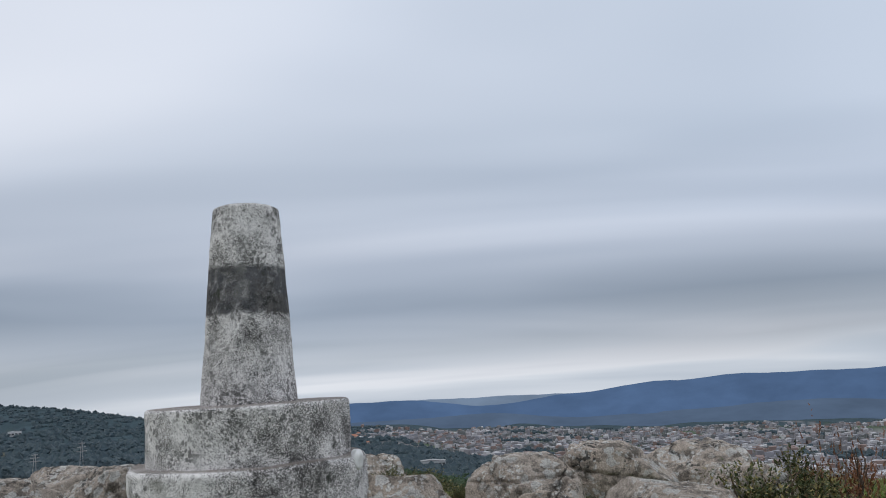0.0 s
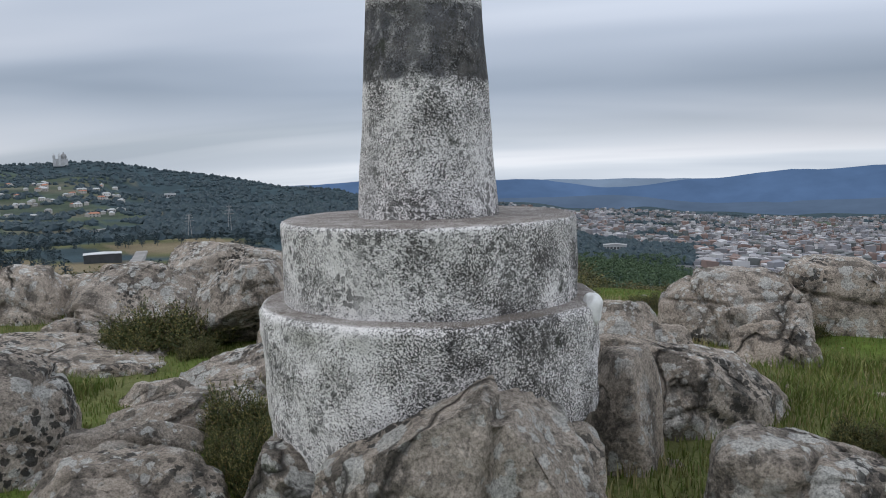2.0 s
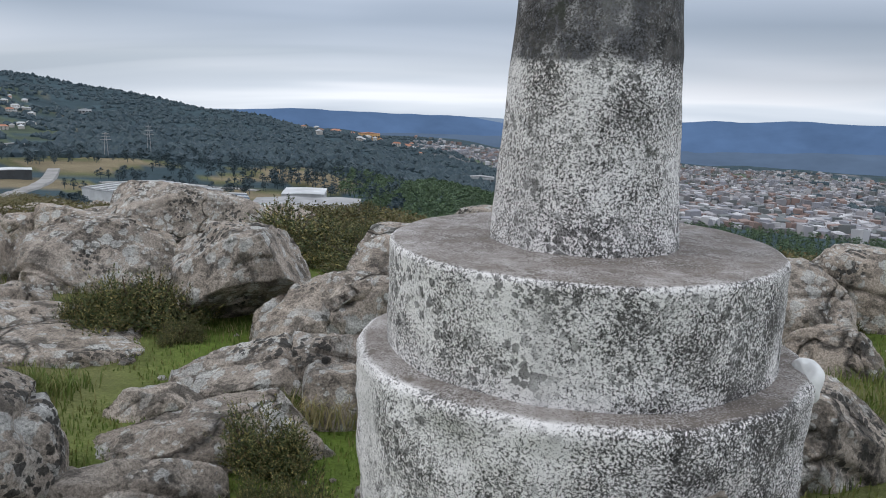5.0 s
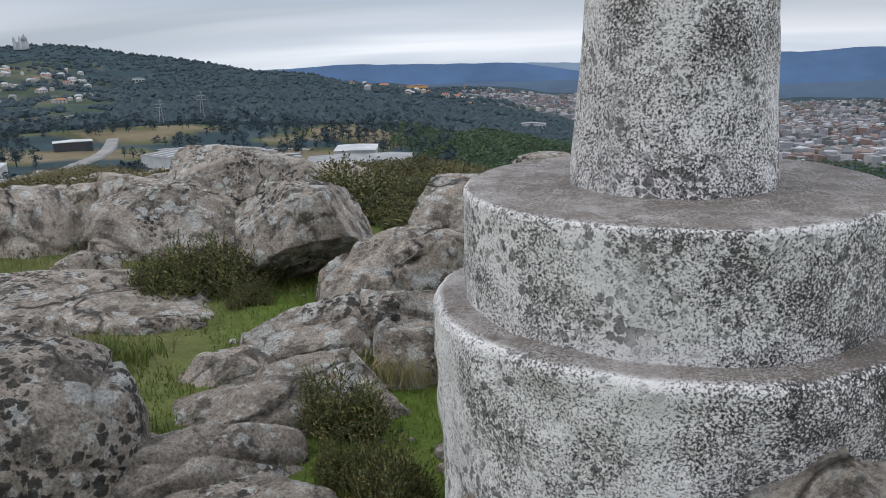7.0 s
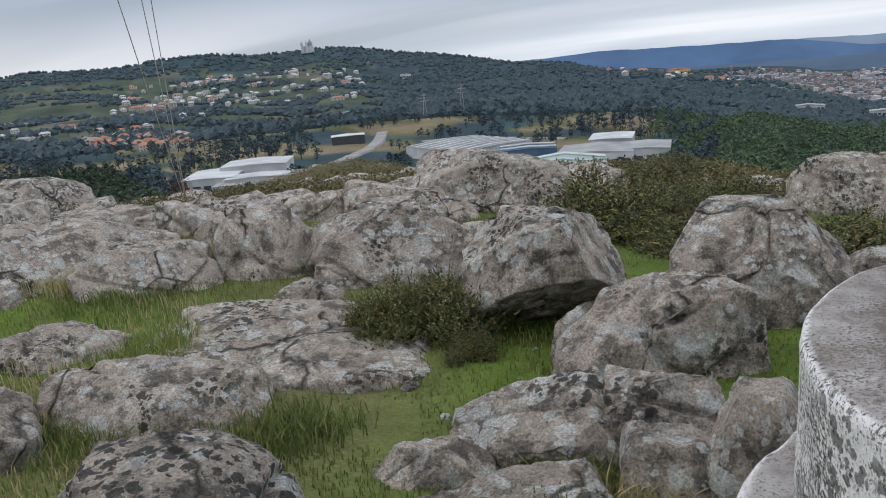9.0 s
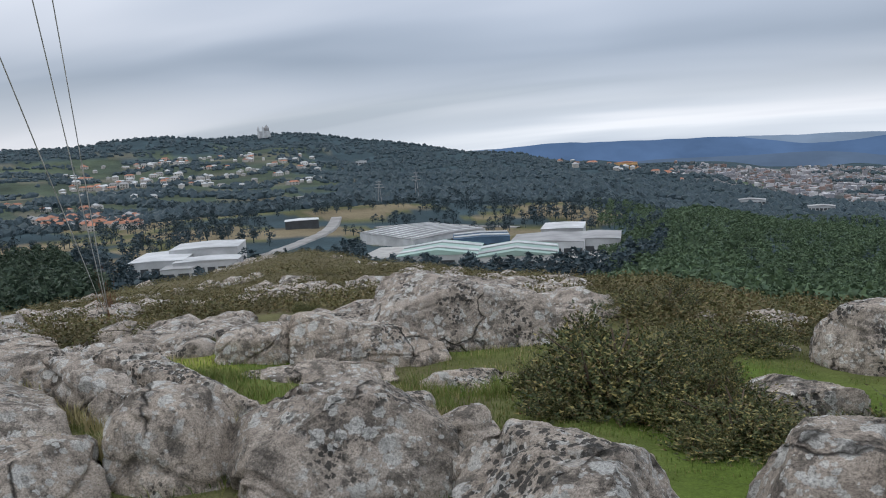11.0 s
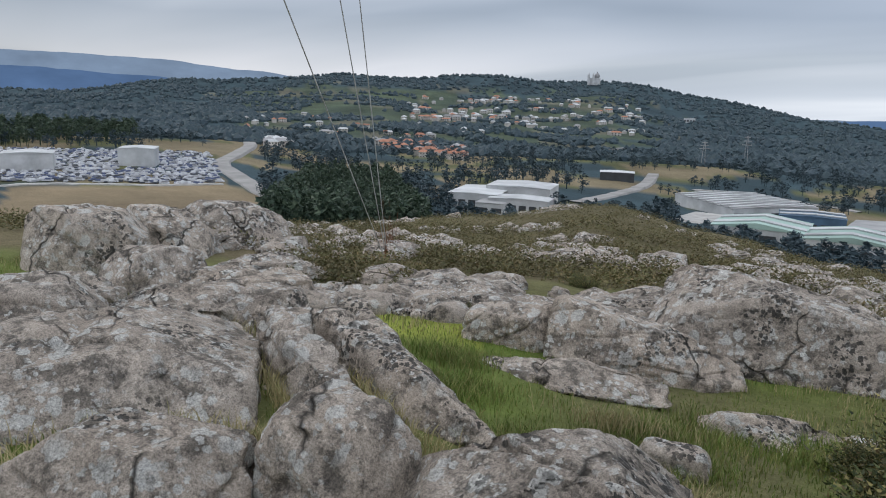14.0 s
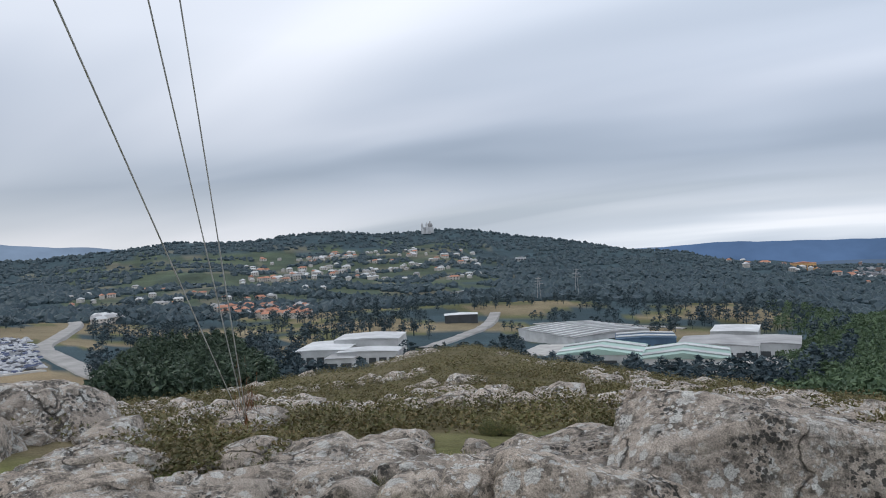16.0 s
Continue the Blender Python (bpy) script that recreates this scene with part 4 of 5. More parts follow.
bush(-3.25, 2.75, 0.5, 0.3, 70, 1)
bush(-1.15, 0.35, 0.5, 0.36, 30, 1)
bush(-1.3, 0.75, 0.45, 0.25, 130, 2)
bush(-3.75, 7.3, 1.7, 0.7, 10, 2)
bush(-3.0, 6.8, 1.9, 0.95, 80, 0)
bush(-2.3, 6.3, 1.6, 0.85, 200, 1)
bush(-2.5, 7.7, 1.9, 0.85, 140, 2)
bush(-1.4, 5.6, 1.5, 0.5, 20, 1)
bush(-1.9, 5.9, 1.4, 0.5, 95, 0)
bush(-3.3, 6.2, 1.0, 0.4, 330, 1)
bush(-0.6, 5.7, 1.5, 0.55, 260, 0)
bush(-2.1, 5.5, 0.9, 0.4, 310, 2)
bush(0.1, 6.5, 1.3, 0.6, 60, 0)
bush(-0.2, 5.0, 0.9, 0.45, 100, 1)
bush(1.1, 6.0, 1.0, 0.5, 0, 2)
bush(2.0, 1.0, 0.6, 0.35, 0, 1)
bush(2.5, 4.4, 0.8, 0.4, 50, 2)
bush(3.7, 1.7, 1.5, 0.95, 15, 0)
bush(3.4, 0.3, 1.1, 0.8, 200, 2)
bush(4.5, 1.6, 1.1, 0.8, 75, 1)
bush(3.1, 2.4, 0.9, 0.6, 115, 2)
bush(-3.3, 3.3, 0.7, 0.4, 160, 2)
bush(-2.55, 2.5, 0.6, 0.3, 220, 1)
bush(-4.9, 5.1, 0.5, 0.25, 10, 0)
bush(-0.95, 0.15, 0.4, 0.45, 250, 0)
bush(1.25, 0.1, 0.35, 0.3, 0, 2)
bush(-8.2, 7.7, 0.6, 0.3, 40, 1)
bush(-9.6, 7.6, 0.5, 0.3, 90, 0)
bush(-7.2, 8.9, 0.7, 0.3, 0, 2)
bush(-9.0, 10.6, 0.8, 0.35, 0, 1)
bush(-3.6, 8.9, 1.7, 0.5, 220, 1)
bush(-0.3, 9.6, 2.0, 0.6, 120, 1)
bush(-1.9, 11.8, 2.0, 0.6, 20, 2)
bush(-4.6, 12.0, 1.8, 0.5, 20, 1)
bush(-0.4, 12.4, 2.2, 0.7, 200, 0)
bush(-2.3, 9.2, 1.4, 0.5, 170, 0)
bush(-1.2, 10.2, 1.5, 0.55, 190, 2)
bush(-3.4, 11.0, 1.5, 0.5, 30, 0)
bush(-8.3, 5.9, 0.35, 0.2, 30, 1)
bush(-12.6, 6.0, 0.6, 0.35, 30, 2)

rust = make_bush("withered_shrub", "rusty brown withered shrub among rocks", "bush", "withered shrubs", 21, 260, 0.03, 0.62, RUST)
rust.matrix_basis = Matrix.Translation((4.6, 2.6, ground_z(4.6, 2.6))) @ Matrix.Diagonal((0.9, 0.9, 1.3, 1))
# a thin upright one beside the wires' anchor
copy_thing(rust, Matrix.Translation((-12.85, 10.1, -1.75)) @ Matrix.Diagonal((0.42, 0.42, 1.6, 1)))


# ---- guy wires ----
ANCHOR = Vector((-12.7, 9.95, -1.5))
WAYS = [Vector(d).normalized() for d in ((0.596, -0.620, 0.511), (0.554, -0.541, 0.632), (0.531, -0.493, 0.689))]


def guy_wire(way):
    """A cable from the anchor in the rock up over the summit to a mast head out of sight."""
    cu = bpy.data.curves.new("guy_wire", "CURVE")
    cu.dimensions, cu.bevel_depth, cu.bevel_resolution = "3D", 0.0065, 2
    sp = cu.splines.new("POLY")
    n = 24
    sp.points.add(n)
    for i in range(n + 1):
        p = ANCHOR + way * (0.15 + 30 * i / n)
        sp.points[i].co = (p.x, p.y, p.z - 0.06 * math.sin(math.pi * i / n), 1)
    ob = new("guy_wire", cu)
    cu.materials.append(CABLE)
    return tagged(ob, "thin grey steel guy wire rising from a rock anchor", "wire", "guy wires")


for way in WAYS:
    guy_wire(way)


def anchor():
    ob = tagged(new("wire_anchor"), "rusty iron anchor rod with turnbuckles in the rock", "anchor")
    ob.location = ANCHOR
    bm = bmesh.new()
    bmesh.ops.create_cone(bm, cap_ends=True, segments=10, radius1=0.05, radius2=0.035, depth=0.5, matrix=Matrix.Translation((0, 0, -0.12)))
    part("rod", bm, RUST, ob)
    for way in WAYS:
        bm = bmesh.new()
        m = Matrix.Translation(way * 0.45) @ way.to_track_quat("Z", "Y").to_matrix().to_4x4()
        bmesh.ops.create_cone(bm, cap_ends=True, segments=8, radius1=0.009, radius2=0.009, depth=0.75, matrix=m)
        bmesh.ops.create_cone(bm, cap_ends=True, segments=8, radius1=0.02, radius2=0.02, depth=0.22, matrix=m)
        part("turnbuckle", bm, RUST, ob)
    return ob


anchor()


# ---- the slope below: heath and loose stone ----
def scatter(count, seed, az0, az1, r0, r1, keep):
    rnd = random.Random(seed)
    out = []
    while len(out) < count:
        az = rnd.uniform(az0, az1)
        r = r0 * (r1 / r0) ** rnd.random()
        x, y = polar(az, r)
        if keep(az, r, x, y, rnd):
            out.append((x, y, ground_z(x, y), r, rnd.random(), rnd.uniform(0, 6.28)))
    return out


def stamp(name, template, faces, spots, size, material, label, category, smooth=False, jitter=0.0, seed=0):
    """One object of many small bodies: a template turned and scaled to each spot."""
    t = np.array(template, float)
    g = np.random.default_rng(seed)
    vs, fs, n = [], [], len(t)
    for i, (x, y, z, r, u, a) in enumerate(spots):
        sx, sz = size(r, u)
        q = t + g.normal(0, jitter, t.shape) if jitter else t.copy()
        c, s = math.cos(a), math.sin(a)
        vs.append(np.stack(((q[:, 0] * c - q[:, 1] * s) * sx + x, (q[:, 0] * s + q[:, 1] * c) * sx + y, q[:, 2] * sz + z), 1))
        fs.extend(tuple(k + i * n for k in f) for f in faces)
    return tagged(sheet(name, np.concatenate(vs).tolist(), fs, material, smooth), label, category, kind="stuff")


def ico(sub):
    bm = bmesh.new()
    bmesh.ops.create_icosphere(bm, subdivisions=sub, radius=1)
    bm.verts.ensure_lookup_table()
    v, f = [tuple(p.co) for p in bm.verts], [tuple(p.index for p in q.verts) for q in bm.faces]
    bm.free()
    return v, f


def heath_template(seed, leaves):
    rnd = random.Random(seed)
    v, f = [], []
    for _ in range(leaves):
        a, q = rnd.uniform(0, 6.28), math.sqrt(rnd.random())
        p = Vector((q * math.cos(a), q * math.sin(a), (1 - q * q) * rnd.uniform(0.3, 1) + 0.02))
        u = Vector((rnd.gauss(0, 1), rnd.gauss(0, 1), rnd.gauss(0.3, 0.6))).normalized() * 0.13
        w = Vector((rnd.gauss(0, 1), rnd.gauss(0, 1), rnd.gauss(0, 1))).normalized() * 0.07
        i = len(v)
        v += [tuple(p - w), tuple(p + w), tuple(p + u)]
        f.append((i, i + 1, i + 2))
    return v, f


hv, hf = heath_template(3, 120)
stamp("heath_near", hv, hf, scatter(4600, 51, -35, 95, 8, 40, lambda az, r, x, y, k: (r > 12.5 + 1.5 * noise.noise((x * 0.6, y * 0.6, 13)) and 20 < az < 58 or r > 15.5 or 2 < az < 20 and r > 10.5 or az < -17 and r > 8) and noise.noise((x * 0.25, y * 0.25, 61)) > -0.3), lambda r, u: (0.16 + 0.2 * u + r * 0.004, 0.12 + 0.28 * u), HEATH, "low brownish-green heath and gorse on the slope", "heath")
hv2, hf2 = heath_template(4, 40)
stamp("heath_far", hv2, hf2, scatter(9500, 52, -45, 95, 32, 125, lambda az, r, x, y, k: noise.noise((x * 0.1, y * 0.1, 61)) > -0.3), lambda r, u: (0.25 + 0.45 * u, 0.2 + 0.35 * u), HEATH, "brownish-green heath covering the lower slope", "heath")
rv, rf = ico(2)
stamp("loose_stones", rv, rf, scatter(1000, 53, -30, 95, 11, 90, lambda az, r, x, y, k: noise.noise((x * 0.16, y * 0.16, 71)) > (0.04 if 20 < az < 70 and r < 40 else 0.3)), lambda r, u: (0.08 + 0.42 * u * u + r * 0.004, 0.07 + 0.22 * u * u + r * 0.002), GRANITE, "grey granite stones scattered over the heath", "stones", True, 0.13, 2)
stamp("gravel_stones", *ico(1), scatter(220, 54, -80, 110, 0.9, 12, lambda az, r, x, y, k: True), lambda r, u: (0.015 + 0.05 * u * u, 0.01 + 0.025 * u), GRANITE, "small loose granite stones in the turf", "stones", True, 0.15, 3)


# ---- woods ----
def open_tree(seed, tris):
    """A broad, gappy crown of leaf clumps over a bare trunk, one metre high."""
    rnd = random.Random(seed)
    v, f = [], []
    for _ in range(tris):
        a, q, h = rnd.uniform(0, 6.28), rnd.random() ** 0.6 * 0.26, rnd.uniform(0.32, 1.0)
        q *= 1.15 - 0.75 * abs(h - 0.55) * 2 if h > 0.55 else 1
        p = Vector((q * math.cos(a), q * math.sin(a), h))
        i = len(v)
        for _ in range(3):
            v.append(tuple(p + Vector((rnd.gauss(0, 0.055), rnd.gauss(0, 0.055), rnd.gauss(0, 0.045)))))
        f.append((i, i + 1, i + 2))
    i = len(v)
    v += [(0.02 * math.cos(k * 2.094), 0.02 * math.sin(k * 2.094), z) for z in (-0.08, 0.6) for k in range(3)]
    f += [(i + k, i + (k + 1) % 3, i + 3 + (k + 1) % 3, i + 3 + k) for k in range(3)]
    return v, f


ov, of = open_tree(6, 85)
pv, pf = open_tree(7, 55)


def in_pines(az, r, x, y, k):
    edge = 14 + 4 * noise.noise((r * 0.01, 2, 0))
    if az < -5 and r > 760:
        return False
    return az < edge - (4 if r < 160 else 0) and noise.noise((x * 0.02, y * 0.02, 3)) > -0.5


stamp("pine_wood", pv, pf, scatter(11000, 61, -42, 18, 120, 900, in_pines), lambda r, u: (5.5 + 2.5 * u + r * 0.004, 4 + 2.5 * u + r * 0.003), PINE, "dense dark green pine wood on the hillside", "woods", jitter=0.025, seed=5)
stamp("dark_wood", ov, of, scatter(900, 62, 48.5, 61, 250, 560, lambda az, r, x, y, k: az < 61 - 0.012 * (r - 250) and az > 49 + 0.01 * (r - 250)), lambda r, u: (9 + 5 * u, 9 + 6 * u), EUCALYPT, "dark eucalyptus wood beside the curving road", "woods", jitter=0.02, seed=6)

stamp("ridge_wood", ov, of, scatter(420, 66, 69, 86, 690, 900, lambda az, r, x, y, k: r > 690 + 14 * max(0, 76 - az)), lambda r, u: (11 + 6 * u, 12 + 8 * u), EUCALYPT, "dark tree belt on the rise behind the scrapyard", "woods", jitter=0.02, seed=11)


def roadside(az, r, x, y, k):
    if 61 < az < 64.5 or (63 < az < 80 and r < 700):
        return az > 70 and r > 690
    if 33 < az < 38 and 480 < r < 760:
        return False
    if 12.5 < az < 31.5 and 330 < r < 580:
        return False
    if 40 < az < 47 and 350 < r < 470:
        return False
    return noise.noise((x * 0.012, y * 0.012, 17)) > (0.05 if r < 650 else -0.18)


stamp("valley_trees", ov, of, scatter(2300, 63, 10, 95, 270, 1150, roadside), lambda r, u: (8 + 6 * u, 6 + 6 * u), HAZED_WOODS, "scattered dark trees along the valley floor", "woods", jitter=0.02, seed=7)


def hillside(az, r, x, y, k):
    if az < 7 and r > (800 if az < -6 else 1150 + 60 * max(0, az + 6)):
        return noise.noise((x * 0.006, y * 0.006, 47)) > 0.28
    lim = -0.45
    if 33 < az < 62 and 1000 < r < 2350:
        lim = 0.05
    return noise.noise((x * 0.008, y * 0.008, 27)) > lim


bv, bf = ico(1)
stamp("hill_woods", bv, bf, scatter(20000, 64, -35, 92, 850, 3050, hillside), lambda r, u: (4 + 4.5 * u, 4 + 5 * u), HAZED_WOODS, "green woods covering the far hills, blued for haze", "woods", jitter=0.16, seed=8)


# ---- roads and yards ----
def strip(name, label, material, width, *points):
    """A road over the land through places given by bearing and distance."""
    pts = [Vector((*polar(a, r), 0)) for a, r in points]
    line = []
    for i in range(len(pts) - 1):
        p0, p1, p2, p3 = pts[max(i - 1, 0)], pts[i], pts[i + 1], pts[min(i + 2, len(pts) - 1)]
        for k in range(14):
            t = k / 14
            line.append(0.5 * (2 * p1 + (p2 - p0) * t + (2 * p0 - 5 * p1 + 4 * p2 - p3) * t * t + (3 * p1 - p0 - 3 * p2 + p3) * t**3))
    verts, faces = [], []
    for i, p in enumerate(line):
        d = line[min(i + 1, len(line) - 1)] - line[max(i - 1, 0)]
        s = Vector((-d.y, d.x, 0)).normalized() * width / 2
        z = max(ground_z(*(p + s * k).xy) for k in (-1, 0, 1)) + 0.7
        for k, dz in ((-1.3, -2.0), (-1, 0), (1, 0), (1.3, -2.0)):
            verts.append((p.x + s.x * k, p.y + s.y * k, z + dz))
    for i in range(len(line) - 1):
        for k in range(3):
            q = i * 4 + k
            faces.append((q, q + 1, q + 5, q + 4))
    return tagged(sheet(name, verts, faces, material), label, "road", kind="structure")


strip("road", "pale dusty road curving down past the dark wood", ASPHALT, 11, (55.5, 330), (58, 362), (60.6, 420), (62.9, 500), (63.7, 575), (62.6, 690), (61.8, 850), (64, 960))
strip("road_track", "pale straight road climbing between the works", ASPHALT, 9, (38.5, 470), (36.8, 510), (34.8, 580), (33.7, 650), (33.2, 740))
strip("road_lane", "pale lane across the fields", ASPHALT, 6, (30.5, 640), (27, 655), (23, 640), (20, 620))
strip("road_yard", "concrete yard between the factory halls", CONCRETE, 34, (31, 445), (26, 432), (20, 425), (13.2, 415))


# ---- works and houses ----
def set_down(ob, az, r, yaw, sink=1.0):
    x, y = polar(az, r)
    ob.matrix_basis = pose(x, y, ground_z(x, y) - sink, 0, 0, yaw)
    return ob


def hall(label, az, r, w, d, h, yaw, wall, roof, ribs=0, windows=0, pitch=0.025):
    """A factory hall: walls, a shallow pitched roof with ribs, a parapet, and a row of doors or windows."""
    h += 2
    ob = tagged(new("factory_hall"), label, "factory", "factory halls in the valley")
    bm = bmesh.new()
    box(bm, -w / 2, -d / 2, -3, w / 2, d / 2, h, 0.05)
    part("wall", bm, wall, ob)
    bm = bmesh.new()
    top = h + w * pitch
    vs = [bm.verts.new(c) for c in ((-w / 2 - 0.4, -d / 2 - 0.4, h + 0.05), (0, -d / 2 - 0.4, top), (w / 2 + 0.4, -d / 2 - 0.4, h + 0.05), (-w / 2 - 0.4, d / 2 + 0.4, h + 0.05), (0, d / 2 + 0.4, top), (w / 2 + 0.4, d / 2 + 0.4, h + 0.05))]
    for q in ((0, 1, 4, 3), (1, 2, 5, 4), (0, 2, 1), (3, 4, 5), (0, 3, 5, 2)):
        bm.faces.new([vs[i] for i in q])
    roof_ob = part("roof", bm, roof, ob)
    for i in range(ribs):
        bm = bmesh.new()
        y = -d / 2 + d * (i + 0.5) / ribs
        for s in (-1, 1):
            v = [bm.verts.new(c) for c in ((0, y - d / ribs * 0.16, top + 0.15), (0, y + d / ribs * 0.16, top + 0.15), (s * w / 2, y + d / ribs * 0.16, h + 0.25), (s * w / 2, y - d / ribs * 0.16, h + 0.25))]
            bm.faces.new(v if s > 0 else v[::-1])
        grown = bmesh.ops.extrude_face_region(bm, geom=bm.faces[:])
        bmesh.ops.translate(bm, verts=[e for e in grown["geom"] if isinstance(e, bmesh.types.BMVert)], vec=(0, 0, 0.45))
        part("roof_light", bm, ROOFW, roof_ob)
    for i in range(windows):
        bm = bmesh.new()
        x = -w / 2 + w * (i + 0.5) / windows
        box(bm, x - w / windows * 0.36, -d / 2 - 0.12, h * 0.35, x + w / windows * 0.36, -d / 2 + 0.05, h * 0.68)
        part("window", bm, DARK, ob)
    return set_down(ob, az, r, yaw)


hall("white factory hall with a pale flat roof", 45.3, 415, 26, 34, 8, 30, WHITE, ROOFW, 0, 5)
hall("taller white factory hall with a pale roof", 42.3, 427, 34, 26, 11, 30, WHITE, ROOFW, 0, 6)
hall("white factory hall with a row of openings", 42.4, 393, 30, 15, 7, 30, WHITE, ROOFW, 0, 6)
hall("low white annex beside the factory hall", 44.4, 388, 14, 14, 5, 30, WHITE, ROOFG, 0, 2)
hall("dark open shed with a white roof edge", 35.7, 660, 27, 16, 6, 36, DARK, ROOFW)
hall("long grey hall with ribbed rooflights", 27.2, 510, 56, 62, 7, 62, WHITE, ROOFG, 8, 7)
hall("dark blue factory hall with a blue roof", 22.9, 462, 32, 24, 9, 25, BLUE, BLUE, 2, 5)
hall("wide hall with a pale green sheet roof", 25.9, 395, 40, 34, 6, 18, WHITE, ROOFT, 2, 4, 0.07)
hall("wide hall with a pale green sheet roof", 20.4, 385, 40, 34, 6, 18, WHITE, ROOFT, 2, 4, 0.07)
hall("white factory block with a flat grey roof", 16.9, 490, 25, 30, 13, 12, WHITE, ROOFW, 0, 4, 0.02)
hall("long white factory hall with a grey roof", 18.0, 440, 40, 34, 9, 12, WHITE, ROOFG, 0, 7, 0.03)
hall("white factory hall with a grey roof", 14.6, 445, 26, 30, 10, 12, WHITE, ROOFG, 0, 4, 0.03)
hall("white shed standing in the car yard", 69.0, 545, 22, 20, 10, 60, WHITE, ROOFW, 0, 0, 0.04)
hall("white shed standing in the car yard", 75.6, 500, 26, 20, 9, 70, WHITE, ROOFW, 0, 0, 0.04)
hall("long low white building at the edge of town", 4.2, 1180, 42, 14, 7, 4, WHITE, ROOFG, 0, 8, 0.05)
hall("long low white building at the edge of town", -0.2, 1190, 34, 14, 7, 0, WHITE, ROOFG, 0, 7, 0.05)
hall("ochre block of flats on the ridge", 12.3, 1900, 52, 16, 14, 12, OCHRE, TILE, 0, 9, 0.06)
hall("white building in the woods of the hill", 31.1, 1950, 26, 14, 9, 31, WHITE, ROOFW, 0, 4, 0.05)
hall("long low grey building below the village", 35.4, 1150, 40, 10, 5, 40, PLASTER, ROOFG, 0, 8, 0.05)


def car_template():
    v, f = [], []
    for x0, x1, y0, y1, z0, z1, i in ((-0.85, 0.85, -2.1, 2.1, 0.3, 0.85, 0.06), (-0.75, 0.75, -1.2, 1.5, 0.85, 1.45, 0.25)):
        k = len(v)
        v += [(x0, y0, z0), (x1, y0, z0), (x1, y1, z0), (x0, y1, z0), (x0 + i, y0 + i * 2, z1), (x1 - i, y0 + i * 2, z1), (x1 - i, y1 - i * 2, z1), (x0 + i, y1 - i * 2, z1)]
        f += [tuple(k + j for j in q) for q in ((0, 1, 5, 4), (1, 2, 6, 5), (2, 3, 7, 6), (3, 0, 4, 7), (4, 5, 6, 7))]
    return v, f


stamp("parked_cars", *car_template(), scatter(1500, 71, 63.8, 80, 440, 680, lambda az, r, x, y, k: not (67.6 < az < 70.4 and 520 < r < 570) and az > 63.6 + 0.004 * (r - 440)), lambda r, u: (1.25, 1.35), CARS, "rows of cars packed into a scrapyard", "cars")
strip("road_wall", "long grey wall round the car yard", CONCRETE, 2.5, (80, 428), (74, 430), (68, 432), (63.4, 440))


def house(label, roof_mat):
    ob = tagged(new("house"), label, "house", "village houses")
    bm = bmesh.new()
    box(bm, -5, -4, -3, 5, 4, 6)
    wall = part("wall", bm, PLASTER, ob)
    for x in (-3, 0, 3):
        for z in (1.0, 3.9):
            bm = bmesh.new()
            box(bm, x - 0.6, -4.06, z, x + 0.6, -3.9, z + 1.3)
            part("window", bm, DARK, wall)
    bm = bmesh.new()
    vs = [bm.verts.new(c) for c in ((-5.5, -4.5, 6), (5.5, -4.5, 6), (5.5, 4.5, 6), (-5.5, 4.5, 6), (-3, 0, 8.4), (3, 0, 8.4))]
    for q in ((0, 1, 5, 4), (1, 2, 5), (2, 3, 4, 5), (3, 0, 4), (3, 2, 1, 0)):
        bm.faces.new([vs[i] for i in q])
    part("roof", bm, roof_mat, ob)
    return ob


HOUSES = [house("white rendered house with a clay tile roof", TILE), house("pale house with a grey sheet roof", ROOFG), house("plain white house with a pale flat roof", ROOFW)]


def hamlet(count, seed, az0, az1, r0, r1, kinds, size):
    rnd = random.Random(seed)
    done = 0
    while done < count:
        az, r = rnd.uniform(az0, az1), rnd.uniform(r0, r1)
        x, y = polar(az, r)
        if noise.noise((x * 0.011, y * 0.011, seed)) < 0.0:
            continue
        k = rnd.choice(kinds)
        s = rnd.uniform(*size)
        copy_thing(HOUSES[k], pose(x, y, ground_z(x, y) - 0.5, 0, 0, az + rnd.choice((0, 90)) + rnd.uniform(-20, 20)) @ Matrix.Diagonal((s * rnd.uniform(0.8, 1.6), s, s * rnd.uniform(0.8, 1.1), 1)))
        done += 1


for ob, (az, r) in zip(HOUSES, ((49.5, 830), (60.5, 840), (46, 1500))):
    set_down(ob, az, r, az, 0.5)
hamlet(60, 81, 46.5, 53, 800, 960, (0, 0, 0, 1), (0.75, 1.1))
hamlet(12, 82, 59, 62.5, 830, 880, (2, 1), (0.9, 1.4))
hamlet(170, 83, 34, 51, 1450, 2250, (0, 2, 2, 1), (0.85, 1.3))
hamlet(40, 84, 45, 62, 1000, 1500, (0, 2, 1), (0.7, 1.1))
hamlet(22, 85, 8, 17, 1750, 2300, (0, 2, 2), (1.0, 1.6))


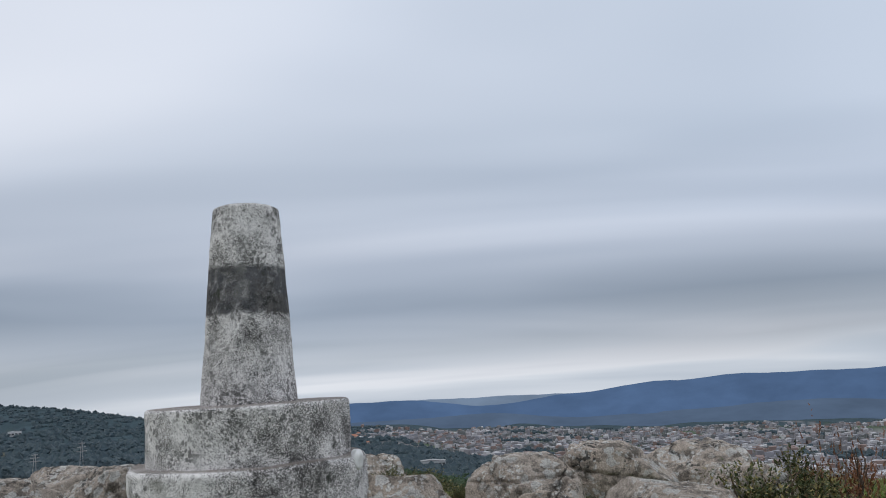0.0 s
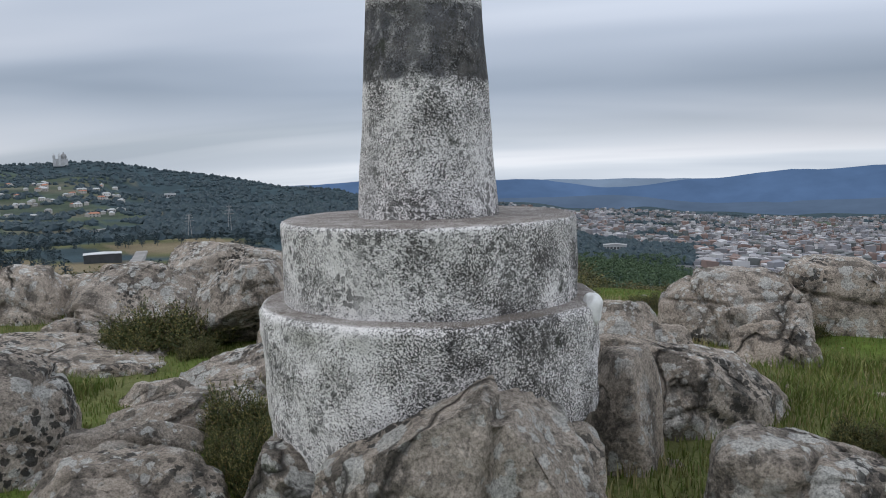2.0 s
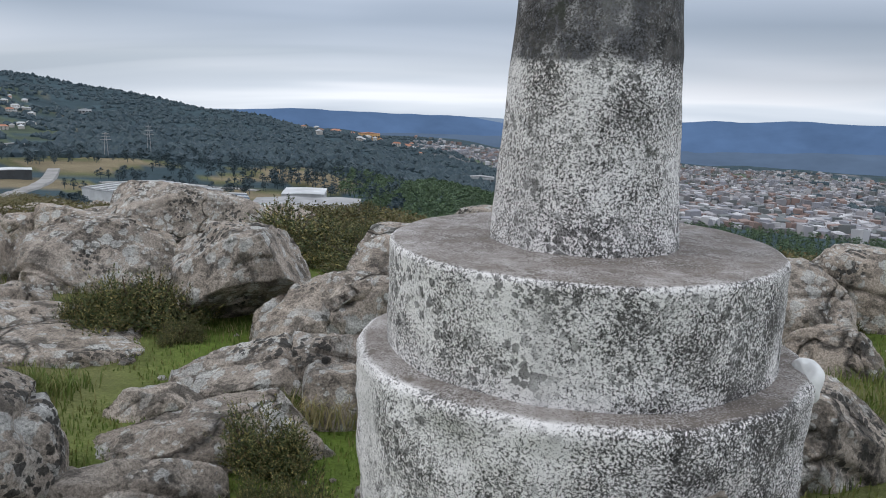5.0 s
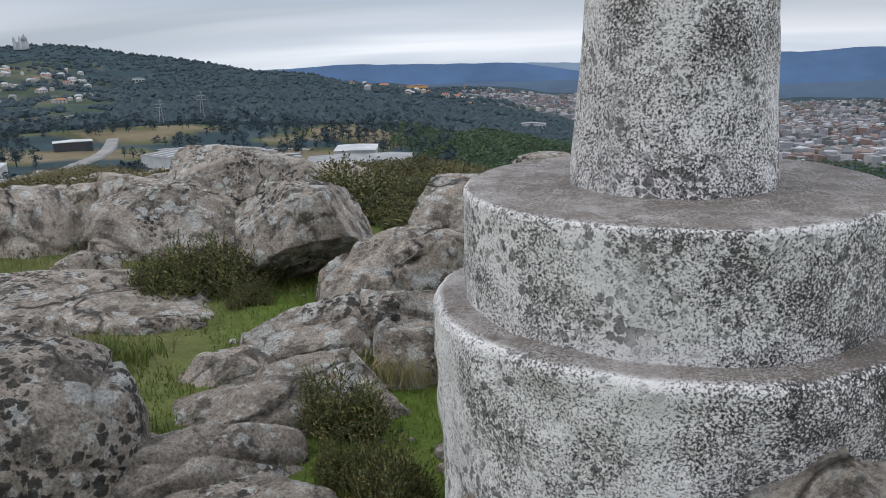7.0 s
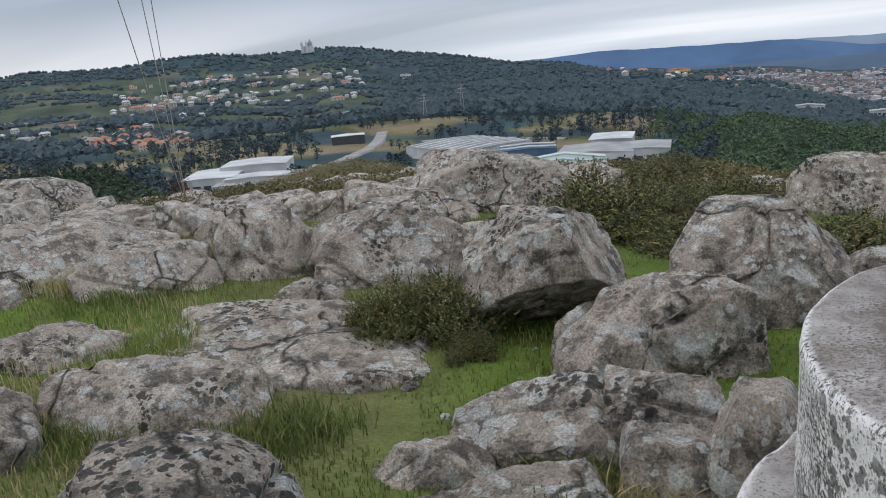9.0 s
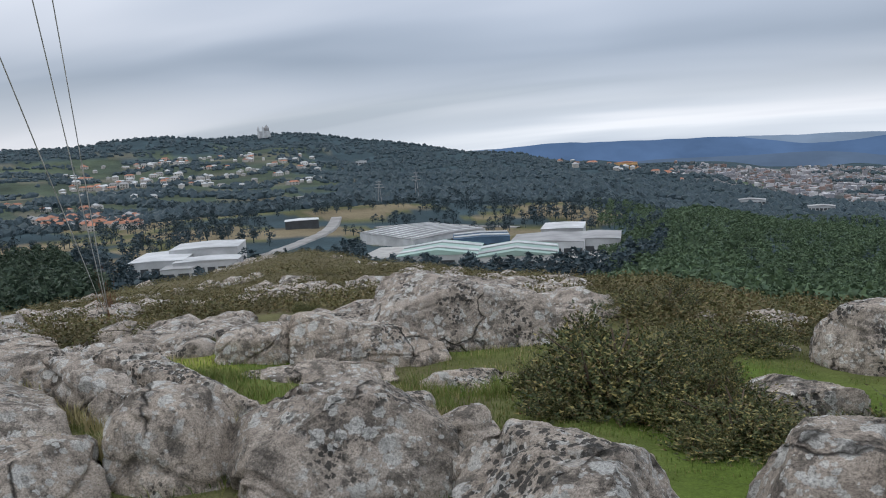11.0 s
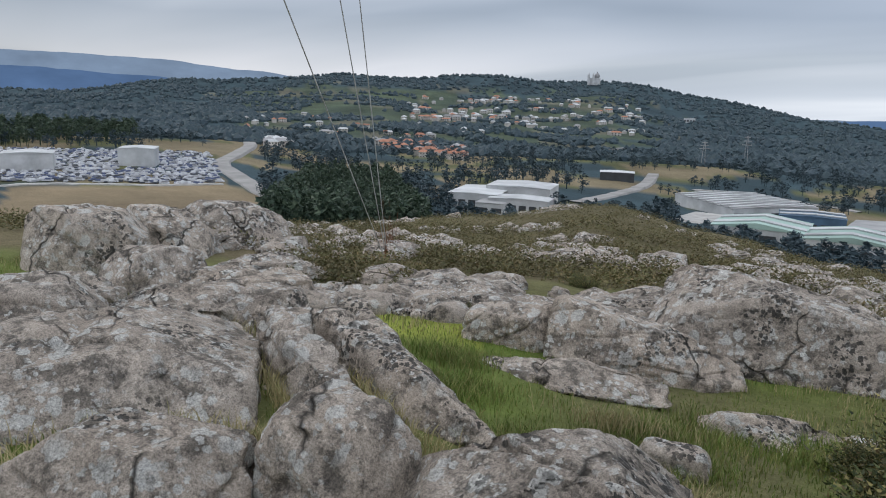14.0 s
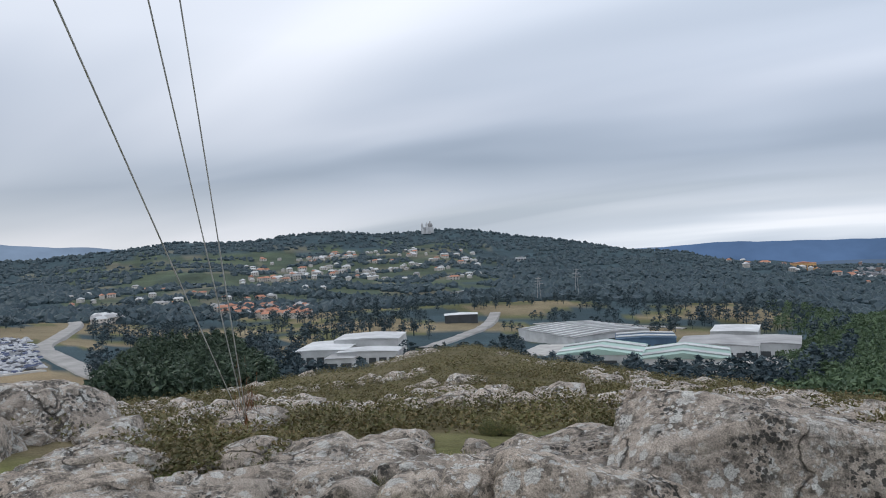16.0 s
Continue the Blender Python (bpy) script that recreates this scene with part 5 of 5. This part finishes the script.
def church():
    ob = tagged(new("hilltop_church"), "pale domed church with two towers on the skyline", "church")
    bm = bmesh.new()
    box(bm, -22, -12, -8, 22, 12, 16, 0.5)
    part("nave", bm, WHITE, ob)
    for x in (-18, -2):
        bm = bmesh.new()
        box(bm, x - 4, -16, -8, x + 4, -8, 26, 0.4)
        bmesh.ops.create_cone(bm, cap_ends=True, segments=8, radius1=4, radius2=0.4, depth=9, matrix=Matrix.Translation((x, -12, 30.5)))
        part("tower", bm, WHITE, ob)
    bm = bmesh.new()
    bmesh.ops.create_uvsphere(bm, u_segments=16, v_segments=10, radius=9, matrix=Matrix.Translation((10, 2, 22)) @ Matrix.Diagonal((1, 1, 1.25, 1)))
    bmesh.ops.create_cone(bm, cap_ends=True, segments=8, radius1=2, radius2=1.4, depth=6, matrix=Matrix.Translation((10, 2, 35)))
    part("dome", bm, ROOFG, ob)
    return set_down(ob, 37.7, 2840, 37, -10)


church()


def city_block():
    v = [(x, y, z) for z in (-0.3, 1) for x, y in ((-0.5, -0.5), (0.5, -0.5), (0.5, 0.5), (-0.5, 0.5))]
    return v, [(0, 1, 5, 4), (1, 2, 6, 5), (2, 3, 7, 6), (3, 0, 4, 7), (4, 5, 6, 7)]


def in_city(az, r, x, y, k):
    if r < (800 if az < -6 else 1150 + 60 * (az + 6)):
        return False
    return noise.noise((x * 0.006, y * 0.006, 47)) < 0.22 and (az < 3 or r > 1900 or k.random() < 0.3) and noise.noise((x * 0.02, y * 0.02, 4)) > -0.45


stamp("town", *city_block(), scatter(14000, 91, -34, 9, 800, 2950, in_city), lambda r, u: (4.5 + 7 * u * u, 3.5 + 9 * u**5), CITY, "dense pale town filling the valley", "town", jitter=0.08, seed=9)


# ---- masts ----
def lattice_mast(az, r, h):
    ob = tagged(new("lattice_mast"), "thin grey lattice power mast in the woods", "mast", "masts")
    for sx in (-1, 1):
        for sy in (-1, 1):
            bm = bmesh.new()
            p0, p1 = Vector((sx * 2.2, sy * 2.2, -2)), Vector((sx * 0.4, sy * 0.4, h))
            q = 0.25
            vs = [bm.verts.new(p + Vector((a * q, b * q, 0))) for p in (p0, p1) for a, b in ((-1, -1), (1, -1), (1, 1), (-1, 1))]
            for k in range(4):
                bm.faces.new((vs[k], vs[(k + 1) % 4], vs[4 + (k + 1) % 4], vs[4 + k]))
            part("leg", bm, ROOFG, ob)
    for z, w in ((h * 0.72, 5.0), (h * 0.84, 4.0), (h * 0.95, 3.0)):
        bm = bmesh.new()
        box(bm, -w, -0.3, z, w, 0.3, z + 0.6)
        part("crossarm", bm, ROOFG, ob)
    return set_down(ob, az, r, az)


lattice_mast(27.3, 900, 34)
lattice_mast(30.0, 850, 26)
